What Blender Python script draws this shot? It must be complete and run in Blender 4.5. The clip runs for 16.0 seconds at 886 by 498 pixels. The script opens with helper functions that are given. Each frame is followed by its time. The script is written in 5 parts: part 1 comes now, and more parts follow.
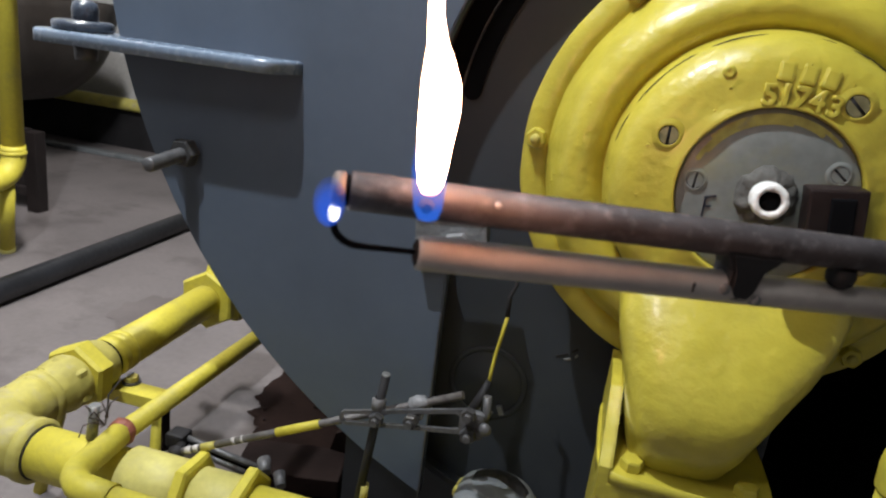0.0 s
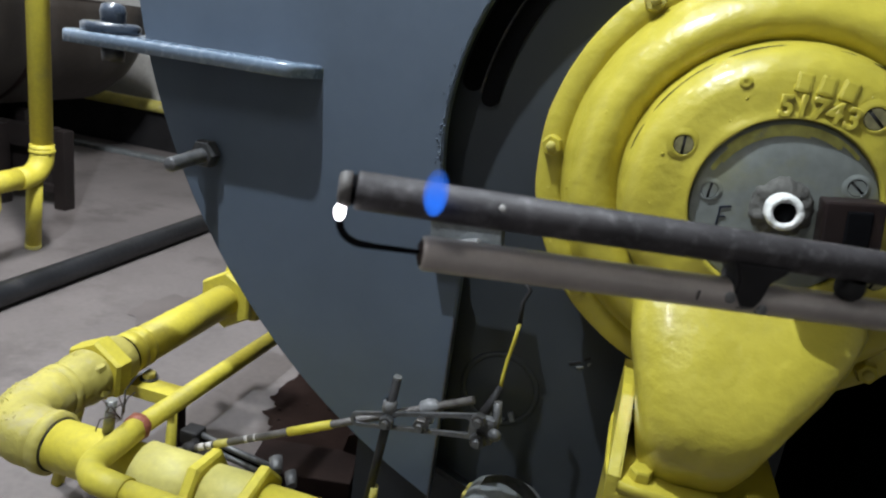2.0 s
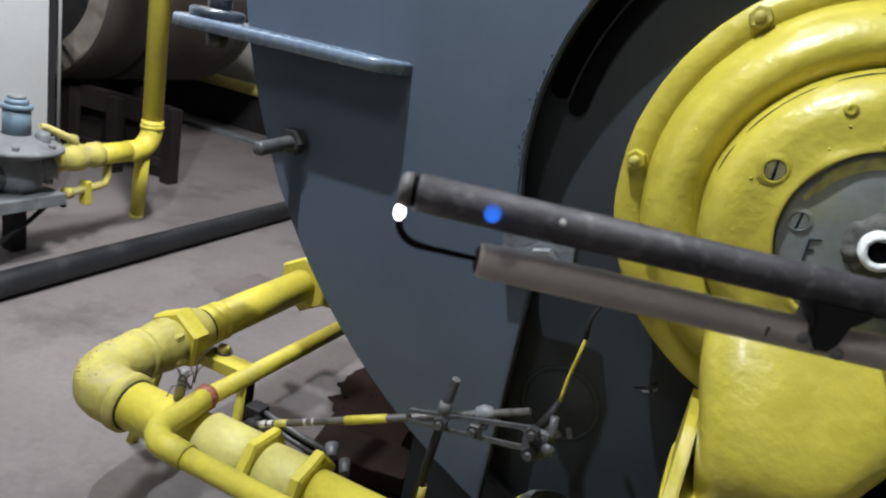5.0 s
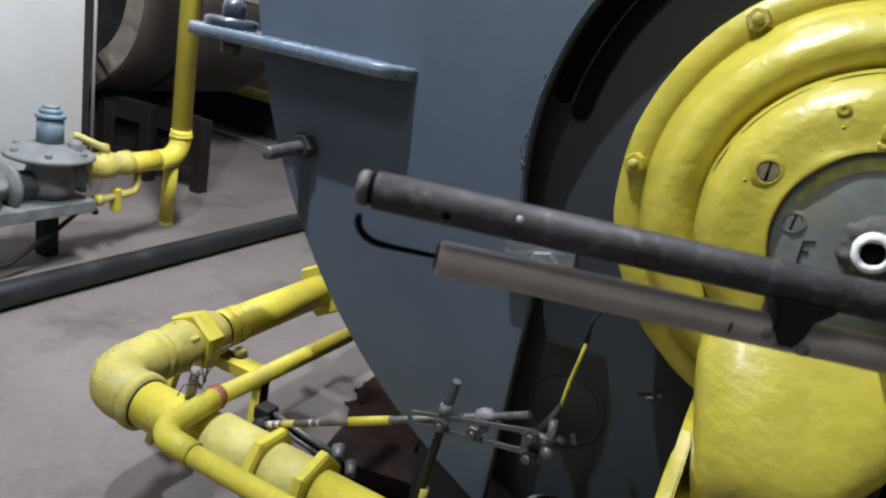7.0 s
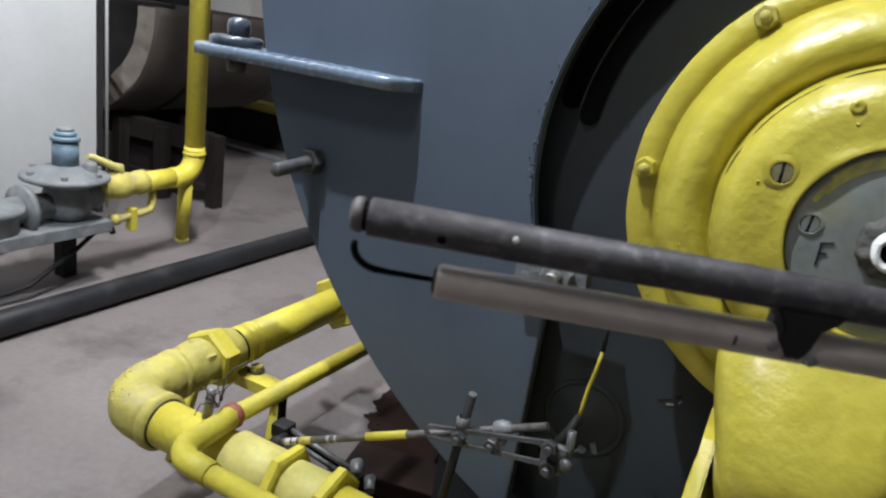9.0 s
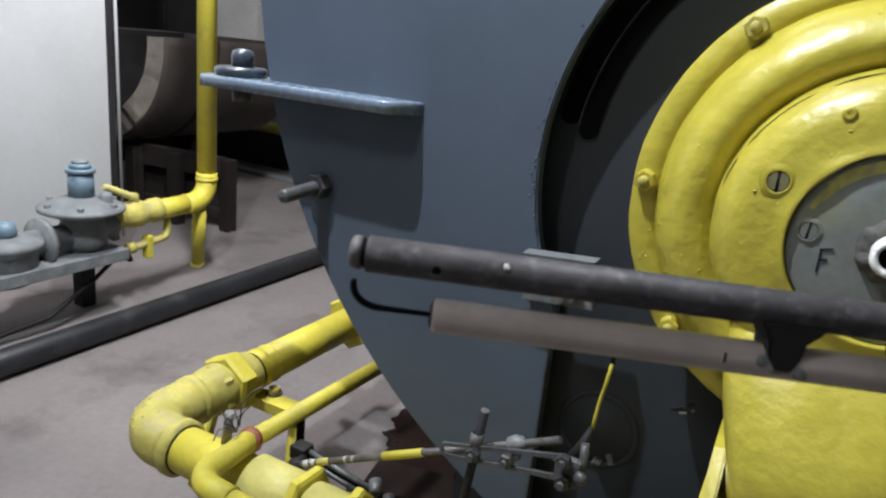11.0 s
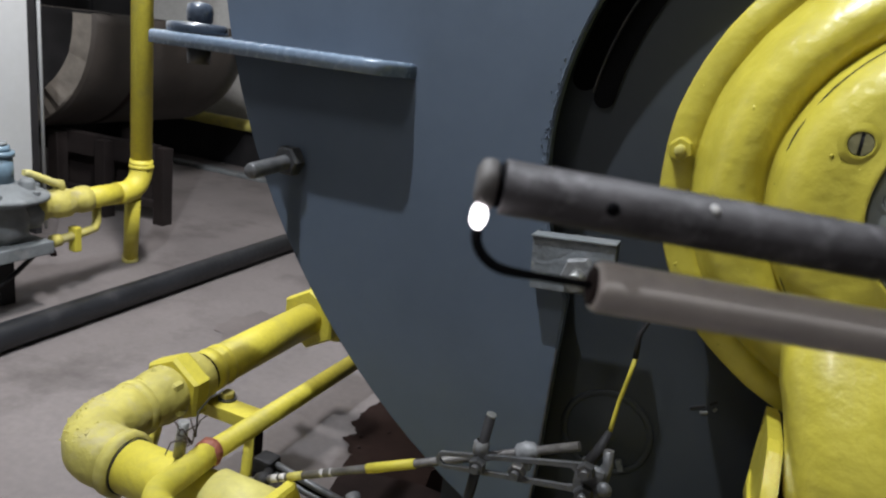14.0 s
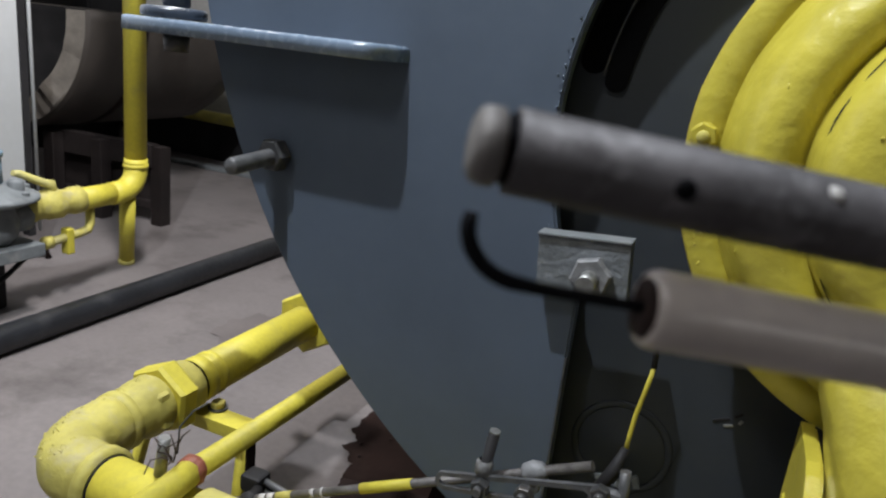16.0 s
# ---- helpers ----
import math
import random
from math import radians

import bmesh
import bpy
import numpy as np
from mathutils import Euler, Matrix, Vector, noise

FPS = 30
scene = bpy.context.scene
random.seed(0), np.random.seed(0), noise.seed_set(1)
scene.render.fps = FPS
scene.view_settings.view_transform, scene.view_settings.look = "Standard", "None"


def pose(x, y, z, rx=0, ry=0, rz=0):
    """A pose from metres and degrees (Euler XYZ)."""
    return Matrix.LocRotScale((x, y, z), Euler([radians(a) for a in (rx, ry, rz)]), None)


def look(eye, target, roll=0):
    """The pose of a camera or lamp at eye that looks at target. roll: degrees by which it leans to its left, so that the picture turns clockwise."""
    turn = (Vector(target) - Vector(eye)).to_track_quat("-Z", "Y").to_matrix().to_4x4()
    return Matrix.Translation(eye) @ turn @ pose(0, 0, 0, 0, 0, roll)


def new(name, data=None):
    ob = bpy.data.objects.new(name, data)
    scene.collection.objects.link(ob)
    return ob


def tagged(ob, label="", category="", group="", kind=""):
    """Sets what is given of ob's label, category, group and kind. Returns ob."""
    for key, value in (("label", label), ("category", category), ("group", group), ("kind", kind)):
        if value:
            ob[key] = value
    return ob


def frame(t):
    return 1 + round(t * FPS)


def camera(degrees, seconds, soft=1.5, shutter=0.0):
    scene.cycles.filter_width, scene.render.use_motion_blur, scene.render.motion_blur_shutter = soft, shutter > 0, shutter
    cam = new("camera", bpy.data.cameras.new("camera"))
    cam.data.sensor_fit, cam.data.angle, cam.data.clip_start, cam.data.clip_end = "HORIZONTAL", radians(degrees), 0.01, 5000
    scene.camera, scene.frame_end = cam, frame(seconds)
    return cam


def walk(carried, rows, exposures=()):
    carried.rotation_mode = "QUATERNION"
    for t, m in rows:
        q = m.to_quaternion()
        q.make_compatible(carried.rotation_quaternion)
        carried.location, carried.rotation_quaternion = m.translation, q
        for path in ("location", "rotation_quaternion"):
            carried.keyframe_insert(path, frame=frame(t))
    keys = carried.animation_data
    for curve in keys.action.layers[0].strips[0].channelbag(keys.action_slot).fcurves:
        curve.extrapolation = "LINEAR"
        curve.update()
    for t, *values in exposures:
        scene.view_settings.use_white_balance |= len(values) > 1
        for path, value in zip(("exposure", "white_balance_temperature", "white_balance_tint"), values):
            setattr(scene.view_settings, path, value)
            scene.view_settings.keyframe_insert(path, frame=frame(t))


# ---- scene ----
cam = camera(64.5, 16.0, soft=2.2)
cam.data.dof.use_dof, cam.data.dof.focus_distance, cam.data.dof.aperture_fstop = True, 1.2, 9.0
PATH = [
    (0, (0.126, -0.219, 1.148), (-0.273, 1.651, 0.56), 7.2),
    (0.5, (0.128, -0.222, 1.143), (-0.274, 1.65, 0.565), 7.5),
    (1, (0.129, -0.22, 1.147), (-0.274, 1.648, 0.555), 7.3),
    (1.5, (0.132, -0.225, 1.144), (-0.315, 1.636, 0.562), 7.8),
    (2, (0.137, -0.223, 1.148), (-0.321, 1.636, 0.571), 8.0),
    (2.5, (0.136, -0.233, 1.154), (-0.371, 1.611, 0.57), 8.0),
    (3, (0.147, -0.236, 1.159), (-0.447, 1.578, 0.561), 8.7),
    (3.5, (0.159, -0.232, 1.159), (-0.486, 1.569, 0.576), 9.2),
    (4, (0.165, -0.222, 1.165), (-0.496, 1.577, 0.591), 10.0),
    (4.5, (0.16, -0.226, 1.162), (-0.545, 1.557, 0.593), 10.8),
    (5, (0.154, -0.209, 1.151), (-0.528, 1.57, 0.541), 11.4),
    (7.5, (0.209, -0.194, 1.148), (-0.58, 1.548, 0.563), 10.8),
    (8, (0.204, -0.18, 1.147), (-0.582, 1.571, 0.584), 9.9),
    (8.5, (0.204, -0.188, 1.154), (-0.618, 1.541, 0.573), 9.0),
    (9, (0.205, -0.185, 1.156), (-0.615, 1.543, 0.569), 8.6),
    (11.5, (0.223, -0.19, 1.175), (-0.649, 1.52, 0.617), 5.5),
    (12, (0.225, -0.191, 1.173), (-0.647, 1.519, 0.61), 5.7),
    (12.5, (0.231, -0.183, 1.175), (-0.636, 1.528, 0.607), 5.7),
    (13, (0.207, -0.182, 1.139), (-0.641, 1.542, 0.581), 6.7),
    (13.5, (0.124, -0.14, 1.115), (-0.606, 1.655, 0.619), 6.7),
    (14, (0.086, -0.111, 1.1), (-0.614, 1.682, 0.558), 7.3),
    (14.5, (0.063, -0.076, 1.074), (-0.648, 1.715, 0.542), 8.1),
    (15, (0.056, -0.053, 1.076), (-0.64, 1.749, 0.558), 7.5),
    (15.5, (0.052, -0.035, 1.078), (-0.642, 1.762, 0.54), 7.3),
    (16, (0.065, -0.027, 1.081), (-0.65, 1.758, 0.53), 6.6),
]
walk(cam, [(t, look(eye, target, roll)) for t, eye, target, roll in PATH], [(0, -0.12, 6400, 10), (0.35, 0.0, 5900, 2), (1.2, 0.0, 6000, 3), (2.2, 0.0, 6200, 8), (3.5, 0.0, 6250, 10), (13, 0.0, 6250, 10), (14, -0.15, 6300, 10), (16, -0.15, 6300, 10)])

# ---- world and light ----
world = bpy.data.worlds.new("boiler_room_world")
scene.world = world
world.use_nodes = True
world.node_tree.nodes["Background"].inputs[0].default_value = (0.55, 0.62, 0.75, 1)
world.node_tree.nodes["Background"].inputs[1].default_value = 0.015
scene.view_settings.exposure = 0.0


def lamp(name, place, target, power, sx, sy, colour=(1, 1, 1)):
    data = bpy.data.lights.new(name, "AREA")
    data.shape, data.size, data.size_y, data.energy, data.color = "RECTANGLE", sx, sy, power, colour
    ob = new(name, data)
    ob.matrix_world = look(place, target)
    return ob


# a bare bright bulb high before the boiler front and a ceiling fitting down the room
bulb = bpy.data.lights.new("boiler_lamp", "POINT")
bulb.energy, bulb.color, bulb.shadow_soft_size = 255, (0.91, 0.96, 1.0), 0.018
new("boiler_lamp", bulb).location = (-0.74, 0.20, 2.85)
# unseen fill lamp, added to lift the boiler front and its shadows
lamp("front_fill", (-0.9, -1.2, 3.4), (0.1, 0.7, 0.8), 21, 0.15, 0.6, (1.0, 0.97, 0.94))
lamp("room_lamp", (-2.3, 0.92, 3.3), (-2.2, 1.9, 0.0), 12, 0.15, 0.6, (1.0, 0.96, 0.94))
# unseen fill lamp, added to brighten the riser, casing and far floor
lamp("far_fill", (-1.40, 1.50, 2.65), (-2.50, 2.60, 0.7), 88, 0.12, 0.5, (1.0, 0.98, 0.97))

# ---- materials ----
def surface(name, colour, rough=0.5, metal=0.0, vary=0.25, scale=6.0, grain=60.0, bump=0.15, dirt=None, dirt_amount=0.35,
            spec=0.5, coat=0.0, grain_bump=0.3, dirt_scale=3.0, speckle=0.2):
    """Noise at two scales on colour, roughness and relief; dirt: colour of blotchy stains."""
    m = bpy.data.materials.new(name)
    m.use_nodes = True
    n, l = m.node_tree.nodes, m.node_tree.links
    b = n["Principled BSDF"]
    pos = n.new("ShaderNodeTexCoord")
    big = n.new("ShaderNodeTexNoise")
    big.inputs["Scale"].default_value, big.inputs["Detail"].default_value = scale, 6
    fine = n.new("ShaderNodeTexNoise")
    fine.inputs["Scale"].default_value, fine.inputs["Detail"].default_value = grain, 4
    l.new(pos.outputs["Object"], big.inputs["Vector"])
    l.new(pos.outputs["Object"], fine.inputs["Vector"])
    mix = n.new("ShaderNodeMix")
    mix.data_type = "RGBA"
    c = Vector(colour)
    mix.inputs["A"].default_value = (*(c * (1 - vary)), 1)
    mix.inputs["B"].default_value = (*[min(1, v) for v in c * (1 + vary)], 1)
    ramp = n.new("ShaderNodeMapRange")
    ramp.inputs["From Min"].default_value, ramp.inputs["From Max"].default_value = 0.3, 0.7
    l.new(big.outputs["Fac"], ramp.inputs["Value"])
    l.new(ramp.outputs["Result"], mix.inputs["Factor"])
    out = mix.outputs["Result"]
    speck = n.new("ShaderNodeMix")
    speck.data_type, speck.blend_type = "RGBA", "OVERLAY"
    speck.inputs["Factor"].default_value = speckle
    l.new(out, speck.inputs["A"])
    l.new(fine.outputs["Fac"], speck.inputs["B"])
    out = speck.outputs["Result"]
    if dirt:
        patch = n.new("ShaderNodeTexNoise")
        patch.inputs["Scale"].default_value, patch.inputs["Detail"].default_value, patch.inputs["Roughness"].default_value = dirt_scale, 8, 0.65
        l.new(pos.outputs["Object"], patch.inputs["Vector"])
        cut = n.new("ShaderNodeMapRange")
        cut.inputs["From Min"].default_value, cut.inputs["From Max"].default_value = 0.52, 0.68
        cut.inputs["To Max"].default_value = dirt_amount
        l.new(patch.outputs["Fac"], cut.inputs["Value"])
        dm = n.new("ShaderNodeMix")
        dm.data_type = "RGBA"
        dm.inputs["B"].default_value = (*dirt, 1)
        l.new(cut.outputs["Result"], dm.inputs["Factor"])
        l.new(out, dm.inputs["A"])
        out = dm.outputs["Result"]
    l.new(out, b.inputs["Base Color"])
    rr = n.new("ShaderNodeMapRange")
    rr.inputs["To Min"].default_value, rr.inputs["To Max"].default_value = max(0.02, rough - 0.12), min(1, rough + 0.12)
    l.new(fine.outputs["Fac"], rr.inputs["Value"])
    l.new(rr.outputs["Result"], b.inputs["Roughness"])
    b.inputs["Metallic"].default_value = metal
    b.inputs["Specular IOR Level"].default_value = spec
    b.inputs["Coat Weight"].default_value = coat
    b.inputs["Coat Roughness"].default_value = 0.15
    add = n.new("ShaderNodeMath")
    add.operation = "MULTIPLY_ADD"
    add.inputs[1].default_value = grain_bump
    l.new(fine.outputs["Fac"], add.inputs[0])
    l.new(big.outputs["Fac"], add.inputs[2])
    bp = n.new("ShaderNodeBump")
    bp.inputs["Strength"].default_value, bp.inputs["Distance"].default_value = bump, 0.01
    l.new(add.outputs["Value"], bp.inputs["Height"])
    l.new(bp.outputs["Normal"], b.inputs["Normal"])
    return m


def glow(name, colour, strength, solid=1.0, core=0.0, upto=1.0):
    """Burning gas: gives off light, partly clear; thins out towards the top of its body."""
    m = bpy.data.materials.new(name)
    m.use_nodes = True
    n, l = m.node_tree.nodes, m.node_tree.links
    n.clear()
    out = n.new("ShaderNodeOutputMaterial")
    em = n.new("ShaderNodeEmission")
    em.inputs[0].default_value, em.inputs[1].default_value = (*colour, 1), strength
    tr = n.new("ShaderNodeBsdfTransparent")
    mix = n.new("ShaderNodeMixShader")
    co = n.new("ShaderNodeTexCoord")
    sep = n.new("ShaderNodeSeparateXYZ")
    l.new(co.outputs["Generated"], sep.inputs[0])
    mr = n.new("ShaderNodeMapRange")
    mr.inputs["From Max"].default_value = upto
    mr.inputs["To Min"].default_value, mr.inputs["To Max"].default_value = solid, core
    l.new(sep.outputs["Z"], mr.inputs["Value"])
    l.new(mr.outputs["Result"], mix.inputs[0])
    l.new(tr.outputs[0], mix.inputs[1])
    l.new(em.outputs[0], mix.inputs[2])
    l.new(mix.outputs[0], out.inputs[0])
    return m


YELLOW = surface("yellow_gloss_paint", (0.52, 0.445, 0.045), 0.58, vary=0.10, scale=9, grain=90, bump=0.32, dirt=(0.30, 0.26, 0.07), dirt_amount=0.45, coat=0.0, dirt_scale=11)
YELLOW_CAST = surface("yellow_paint_on_rough_casting", (0.47, 0.40, 0.046), 0.36, vary=0.10, scale=14, grain=60, bump=0.5, dirt=(0.30, 0.25, 0.035), dirt_amount=0.4, coat=0.3, dirt_scale=8, speckle=0.12)
YELLOW_DUSTY = surface("dusty_yellow_paint", (0.43, 0.375, 0.085), 0.68, vary=0.18, scale=12, grain=70, bump=0.6, dirt=(0.37, 0.325, 0.19), dirt_amount=0.75, dirt_scale=14)
YELLOW_PALE = surface("pale_yellow_sealed_paint", (0.48, 0.43, 0.125), 0.55, vary=0.15, scale=14, grain=80, bump=0.3, dirt=(0.42, 0.39, 0.23), dirt_amount=0.6)
GREY_PLATE = surface("blue_grey_boiler_paint", (0.077, 0.098, 0.133), 0.42, vary=0.07, scale=3, grain=55, bump=0.05, dirt=(0.055, 0.07, 0.095), dirt_amount=0.5, coat=0.1, dirt_scale=2, speckle=0.05)
# grey paint with the recess's shade put into its colour
GREY_SHADED = surface("boiler_grey_darkened_for_recess", (0.025, 0.030, 0.037), 0.55, vary=0.10, scale=5, grain=60, bump=0.07, dirt=(0.035, 0.04, 0.045), dirt_amount=0.6, dirt_scale=4, speckle=0.06)
GREY_TOP = surface("glossy_blue_grey_paint", (0.17, 0.22, 0.29), 0.26, vary=0.12, scale=12, grain=70, bump=0.25, coat=0.4)
GREY_PIN = surface("dark_blue_grey_gloss_paint", (0.050, 0.062, 0.085), 0.30, vary=0.2, scale=20, grain=80, bump=0.3, coat=0.3)
GREY_FACE = surface("worn_grey_cover_plate", (0.19, 0.205, 0.195), 0.38, vary=0.16, scale=16, grain=90, bump=0.12, dirt=(0.25, 0.23, 0.05), dirt_amount=0.3, dirt_scale=10)
YELLOW_SMEAR = surface("thin_yellow_overspray", (0.36, 0.34, 0.085), 0.45, vary=0.25, scale=60, grain=150, bump=0.1, dirt=(0.19, 0.205, 0.17), dirt_amount=0.8, dirt_scale=45)
# dead black, also used to blacken slots, bores and gaps
DEAD_BLACK = surface("dead_black", (0.005, 0.005, 0.006), 0.9, vary=0.3, bump=0.3, spec=0.05)
# black steel; also blackens the tank's inside and the far recess
SOOT_OR_DARK = surface("sooty_black_steel_and_dark_recess", (0.016, 0.015, 0.016), 0.65, vary=0.3, bump=0.25, spec=0.25)
PIPE_DARK = surface("heat_darkened_steel_pipe", (0.046, 0.042, 0.044), 0.58, metal=0.25, vary=0.35, scale=25, grain=160, bump=0.2, dirt=(0.16, 0.15, 0.155), dirt_amount=0.5, dirt_scale=70, spec=0.3)
PIPE_TIP = surface("scorched_pale_steel", (0.11, 0.10, 0.095), 0.6, metal=0.2, vary=0.2, scale=40, grain=150, bump=0.2)
CERAMIC = surface("brown_grey_ceramic", (0.41, 0.36, 0.33), 0.34, vary=0.14, scale=18, grain=120, bump=0.03, coat=0.25, dirt=(0.12, 0.1, 0.09), dirt_amount=0.25, dirt_scale=14, speckle=0.12)
STEEL = surface("weathered_zinc_steel", (0.28, 0.28, 0.27), 0.42, metal=0.65, vary=0.25, scale=40, grain=150, bump=0.2, dirt=(0.1, 0.085, 0.07), dirt_amount=0.6, dirt_scale=30)
FOIL = surface("dull_crumpled_foil", (0.20, 0.205, 0.20), 0.45, metal=0.4, vary=0.2, scale=70, grain=150, bump=0.5)
STEEL_DARK = surface("greasy_dark_steel", (0.06, 0.06, 0.062), 0.45, metal=0.4, vary=0.35, scale=40, grain=150, bump=0.2, dirt=(0.14, 0.11, 0.08), dirt_amount=0.5, dirt_scale=40)
WHITE_END = surface("white_thread_tape", (0.75, 0.75, 0.73), 0.6, vary=0.1, scale=80, grain=200, bump=0.5)
BLACK_PIPE = surface("black_painted_pipe", (0.014, 0.015, 0.018), 0.45, vary=0.3, scale=8, grain=60, bump=0.2, dirt=(0.055, 0.053, 0.055), dirt_amount=0.6, dirt_scale=6)
CONCRETE = surface("worn_concrete_floor", (0.156, 0.137, 0.133), 0.72, vary=0.22, scale=1.6, grain=45, bump=0.12, dirt=(0.090, 0.077, 0.074), dirt_amount=0.9, dirt_scale=2.6, grain_bump=0.5, speckle=0.25)
# oily brown, darkened to carry the shade under the boiler too
STAIN_AND_SHADE = surface("oily_brown_stain_and_shade", (0.019, 0.0115, 0.0098), 0.85, vary=0.35, scale=5, grain=50, bump=0.25, dirt=(0.040, 0.027, 0.023), dirt_amount=0.5, dirt_scale=6, spec=0.05)
OLD_STAIN = surface("dried_grey_brown_stain", (0.125, 0.107, 0.103), 0.7, vary=0.12, scale=6, grain=50, bump=0.12)
DUSTY_GREY = surface("dusty_grey_cast_iron", (0.14, 0.15, 0.155), 0.65, vary=0.25, scale=14, grain=70, bump=0.3, dirt=(0.30, 0.29, 0.28), dirt_amount=0.5, dirt_scale=9)
BLUE_GREY = surface("blue_grey_enamel", (0.13, 0.19, 0.24), 0.45, vary=0.15, scale=18, grain=70, bump=0.15)
WHITE_PANEL = surface("off_white_sheet_metal", (0.40, 0.405, 0.41), 0.45, vary=0.07, scale=2.5, grain=40, bump=0.05, dirt=(0.33, 0.32, 0.31), dirt_amount=0.35, dirt_scale=1.6, speckle=0.05)
WALL = surface("pale_plaster_wall", (0.50, 0.49, 0.47), 0.85, vary=0.10, scale=2, grain=40, bump=0.12, dirt=(0.34, 0.32, 0.30), dirt_amount=0.45, dirt_scale=1.5)
# dark so that the unseen ceiling throws little light back
CEILING = surface("dark_low_bounce_concrete", (0.17, 0.165, 0.16), 0.9, vary=0.2, scale=2, grain=40, bump=0.15)
BROWN_TANK = surface("brown_clad_insulation", (0.034, 0.027, 0.022), 0.7, vary=0.18, scale=7, grain=60, bump=0.2, dirt=(0.060, 0.046, 0.037), dirt_amount=0.5, dirt_scale=5)
TANK_END = surface("pale_cement_insulation", (0.15, 0.13, 0.11), 0.85, vary=0.2, scale=14, grain=60, bump=0.4)
RUST = surface("rusty_brown_steel", (0.019, 0.012, 0.011), 0.7, vary=0.3, scale=8, grain=60, bump=0.25, dirt=(0.040, 0.027, 0.023), dirt_amount=0.5, dirt_scale=6, spec=0.1)
RED_TAPE = surface("red_brown_sealant", (0.24, 0.075, 0.045), 0.6, vary=0.25, scale=60, grain=160, bump=0.5)
DARK_BROWN = surface("dark_brown_bakelite", (0.012, 0.006, 0.0055), 0.45, vary=0.25, scale=20, bump=0.15, dirt=(0.12, 0.07, 0.06), dirt_amount=0.18, dirt_scale=18)
PUTTY = surface("grey_crumbly_putty", (0.085, 0.082, 0.075), 0.8, vary=0.3, scale=60, grain=150, bump=0.5)
INK = surface("blue_black_marker_ink", (0.012, 0.016, 0.03), 0.5, vary=0.1, bump=0.0)
SCREW = surface("worn_screw_head", (0.22, 0.20, 0.10), 0.45, metal=0.15, vary=0.3, scale=60, grain=160, bump=0.2)
LINK_GREY = surface("greasy_grey_linkage_steel", (0.105, 0.105, 0.108), 0.45, metal=0.3, vary=0.35, scale=50, grain=160, bump=0.2, dirt=(0.06, 0.045, 0.035), dirt_amount=0.6, dirt_scale=40)
LUG = surface("speckled_grey_lug_paint", (0.135, 0.145, 0.155), 0.5, vary=0.2, scale=40, grain=170, bump=0.5, dirt=(0.24, 0.25, 0.26), dirt_amount=0.6, dirt_scale=70)
LINK_PALE = surface("pale_grey_linkage_metal", (0.19, 0.19, 0.195), 0.6, metal=0.2, vary=0.3, scale=60, grain=160, bump=0.3, dirt=(0.07, 0.06, 0.05), dirt_amount=0.6, dirt_scale=45)
ROD = surface("brown_grey_rod", (0.13, 0.12, 0.115), 0.5, metal=0.3, vary=0.3, scale=50, grain=160, bump=0.2, dirt=(0.055, 0.045, 0.04), dirt_amount=0.6, dirt_scale=45)
STAND_PAINT = surface("dark_brown_stand_paint", (0.011, 0.007, 0.0065), 0.6, vary=0.25, scale=9, grain=60, bump=0.2, dirt=(0.022, 0.016, 0.014), dirt_amount=0.5, dirt_scale=6)
WOOD = surface("grimy_plank", (0.045, 0.032, 0.026), 0.75, vary=0.3, scale=12, grain=80, bump=0.35)
CLOTH_WHITE = surface("dusty_white_insulation", (0.45, 0.43, 0.41), 0.8, vary=0.2, scale=20, bump=0.4)


# ---- shape tools ----
def blank():
    return bmesh.new()


def ring_axes(d):
    d = d.normalized()
    u = d.orthogonal().normalized()
    return u, d.cross(u)


def add_cyl(bm, a, b, r1, r2=None, seg=32, caps=True):
    """A cylinder or cone from a to b."""
    a, b = Vector(a), Vector(b)
    r2 = r1 if r2 is None else r2
    u, v = ring_axes(b - a)
    rings = []
    for p, r in ((a, r1), (b, r2)):
        rings.append([bm.verts.new(p + r * (math.cos(2 * math.pi * k / seg) * u + math.sin(2 * math.pi * k / seg) * v)) for k in range(seg)])
    for k in range(seg):
        f = bm.faces.new((rings[0][k], rings[0][(k + 1) % seg], rings[1][(k + 1) % seg], rings[1][k]))
        f.smooth = seg > 8
    if caps:
        bm.faces.new(rings[0][::-1])
        bm.faces.new(rings[1])
    return bm


def add_lathe(bm, a, axis, profile, seg=64):
    """profile: (radius, distance along axis) pairs, turned about the axis through a."""
    a, d = Vector(a), Vector(axis).normalized()
    u, v = ring_axes(d)
    last = None
    for r, h in profile:
        c = a + d * h
        if r < 1e-6:
            now = [bm.verts.new(c)]
        else:
            now = [bm.verts.new(c + r * (math.cos(2 * math.pi * k / seg) * u + math.sin(2 * math.pi * k / seg) * v)) for k in range(seg)]
        if last:
            for k in range(seg):
                k2 = (k + 1) % seg
                quad = (last[k % len(last)], last[k2 % len(last)], now[k2 % len(now)], now[k % len(now)])
                quad = tuple(dict.fromkeys(quad))
                if len(quad) > 2:
                    bm.faces.new(quad).smooth = True
        last = now
    return bm


def add_box(bm, lo, hi, bevel=0.0, m=None):
    lo, hi = Vector(lo), Vector(hi)
    mat = Matrix.Translation((lo + hi) / 2) @ Matrix.Diagonal((*(hi - lo), 1))
    if m:
        mat = m @ mat
    got = bmesh.ops.create_cube(bm, size=1.0, matrix=mat)
    if bevel:
        edges = list({e for v in got["verts"] for e in v.link_edges})
        bmesh.ops.bevel(bm, geom=edges, offset=bevel, segments=2, affect="EDGES", profile=0.6)
    return bm


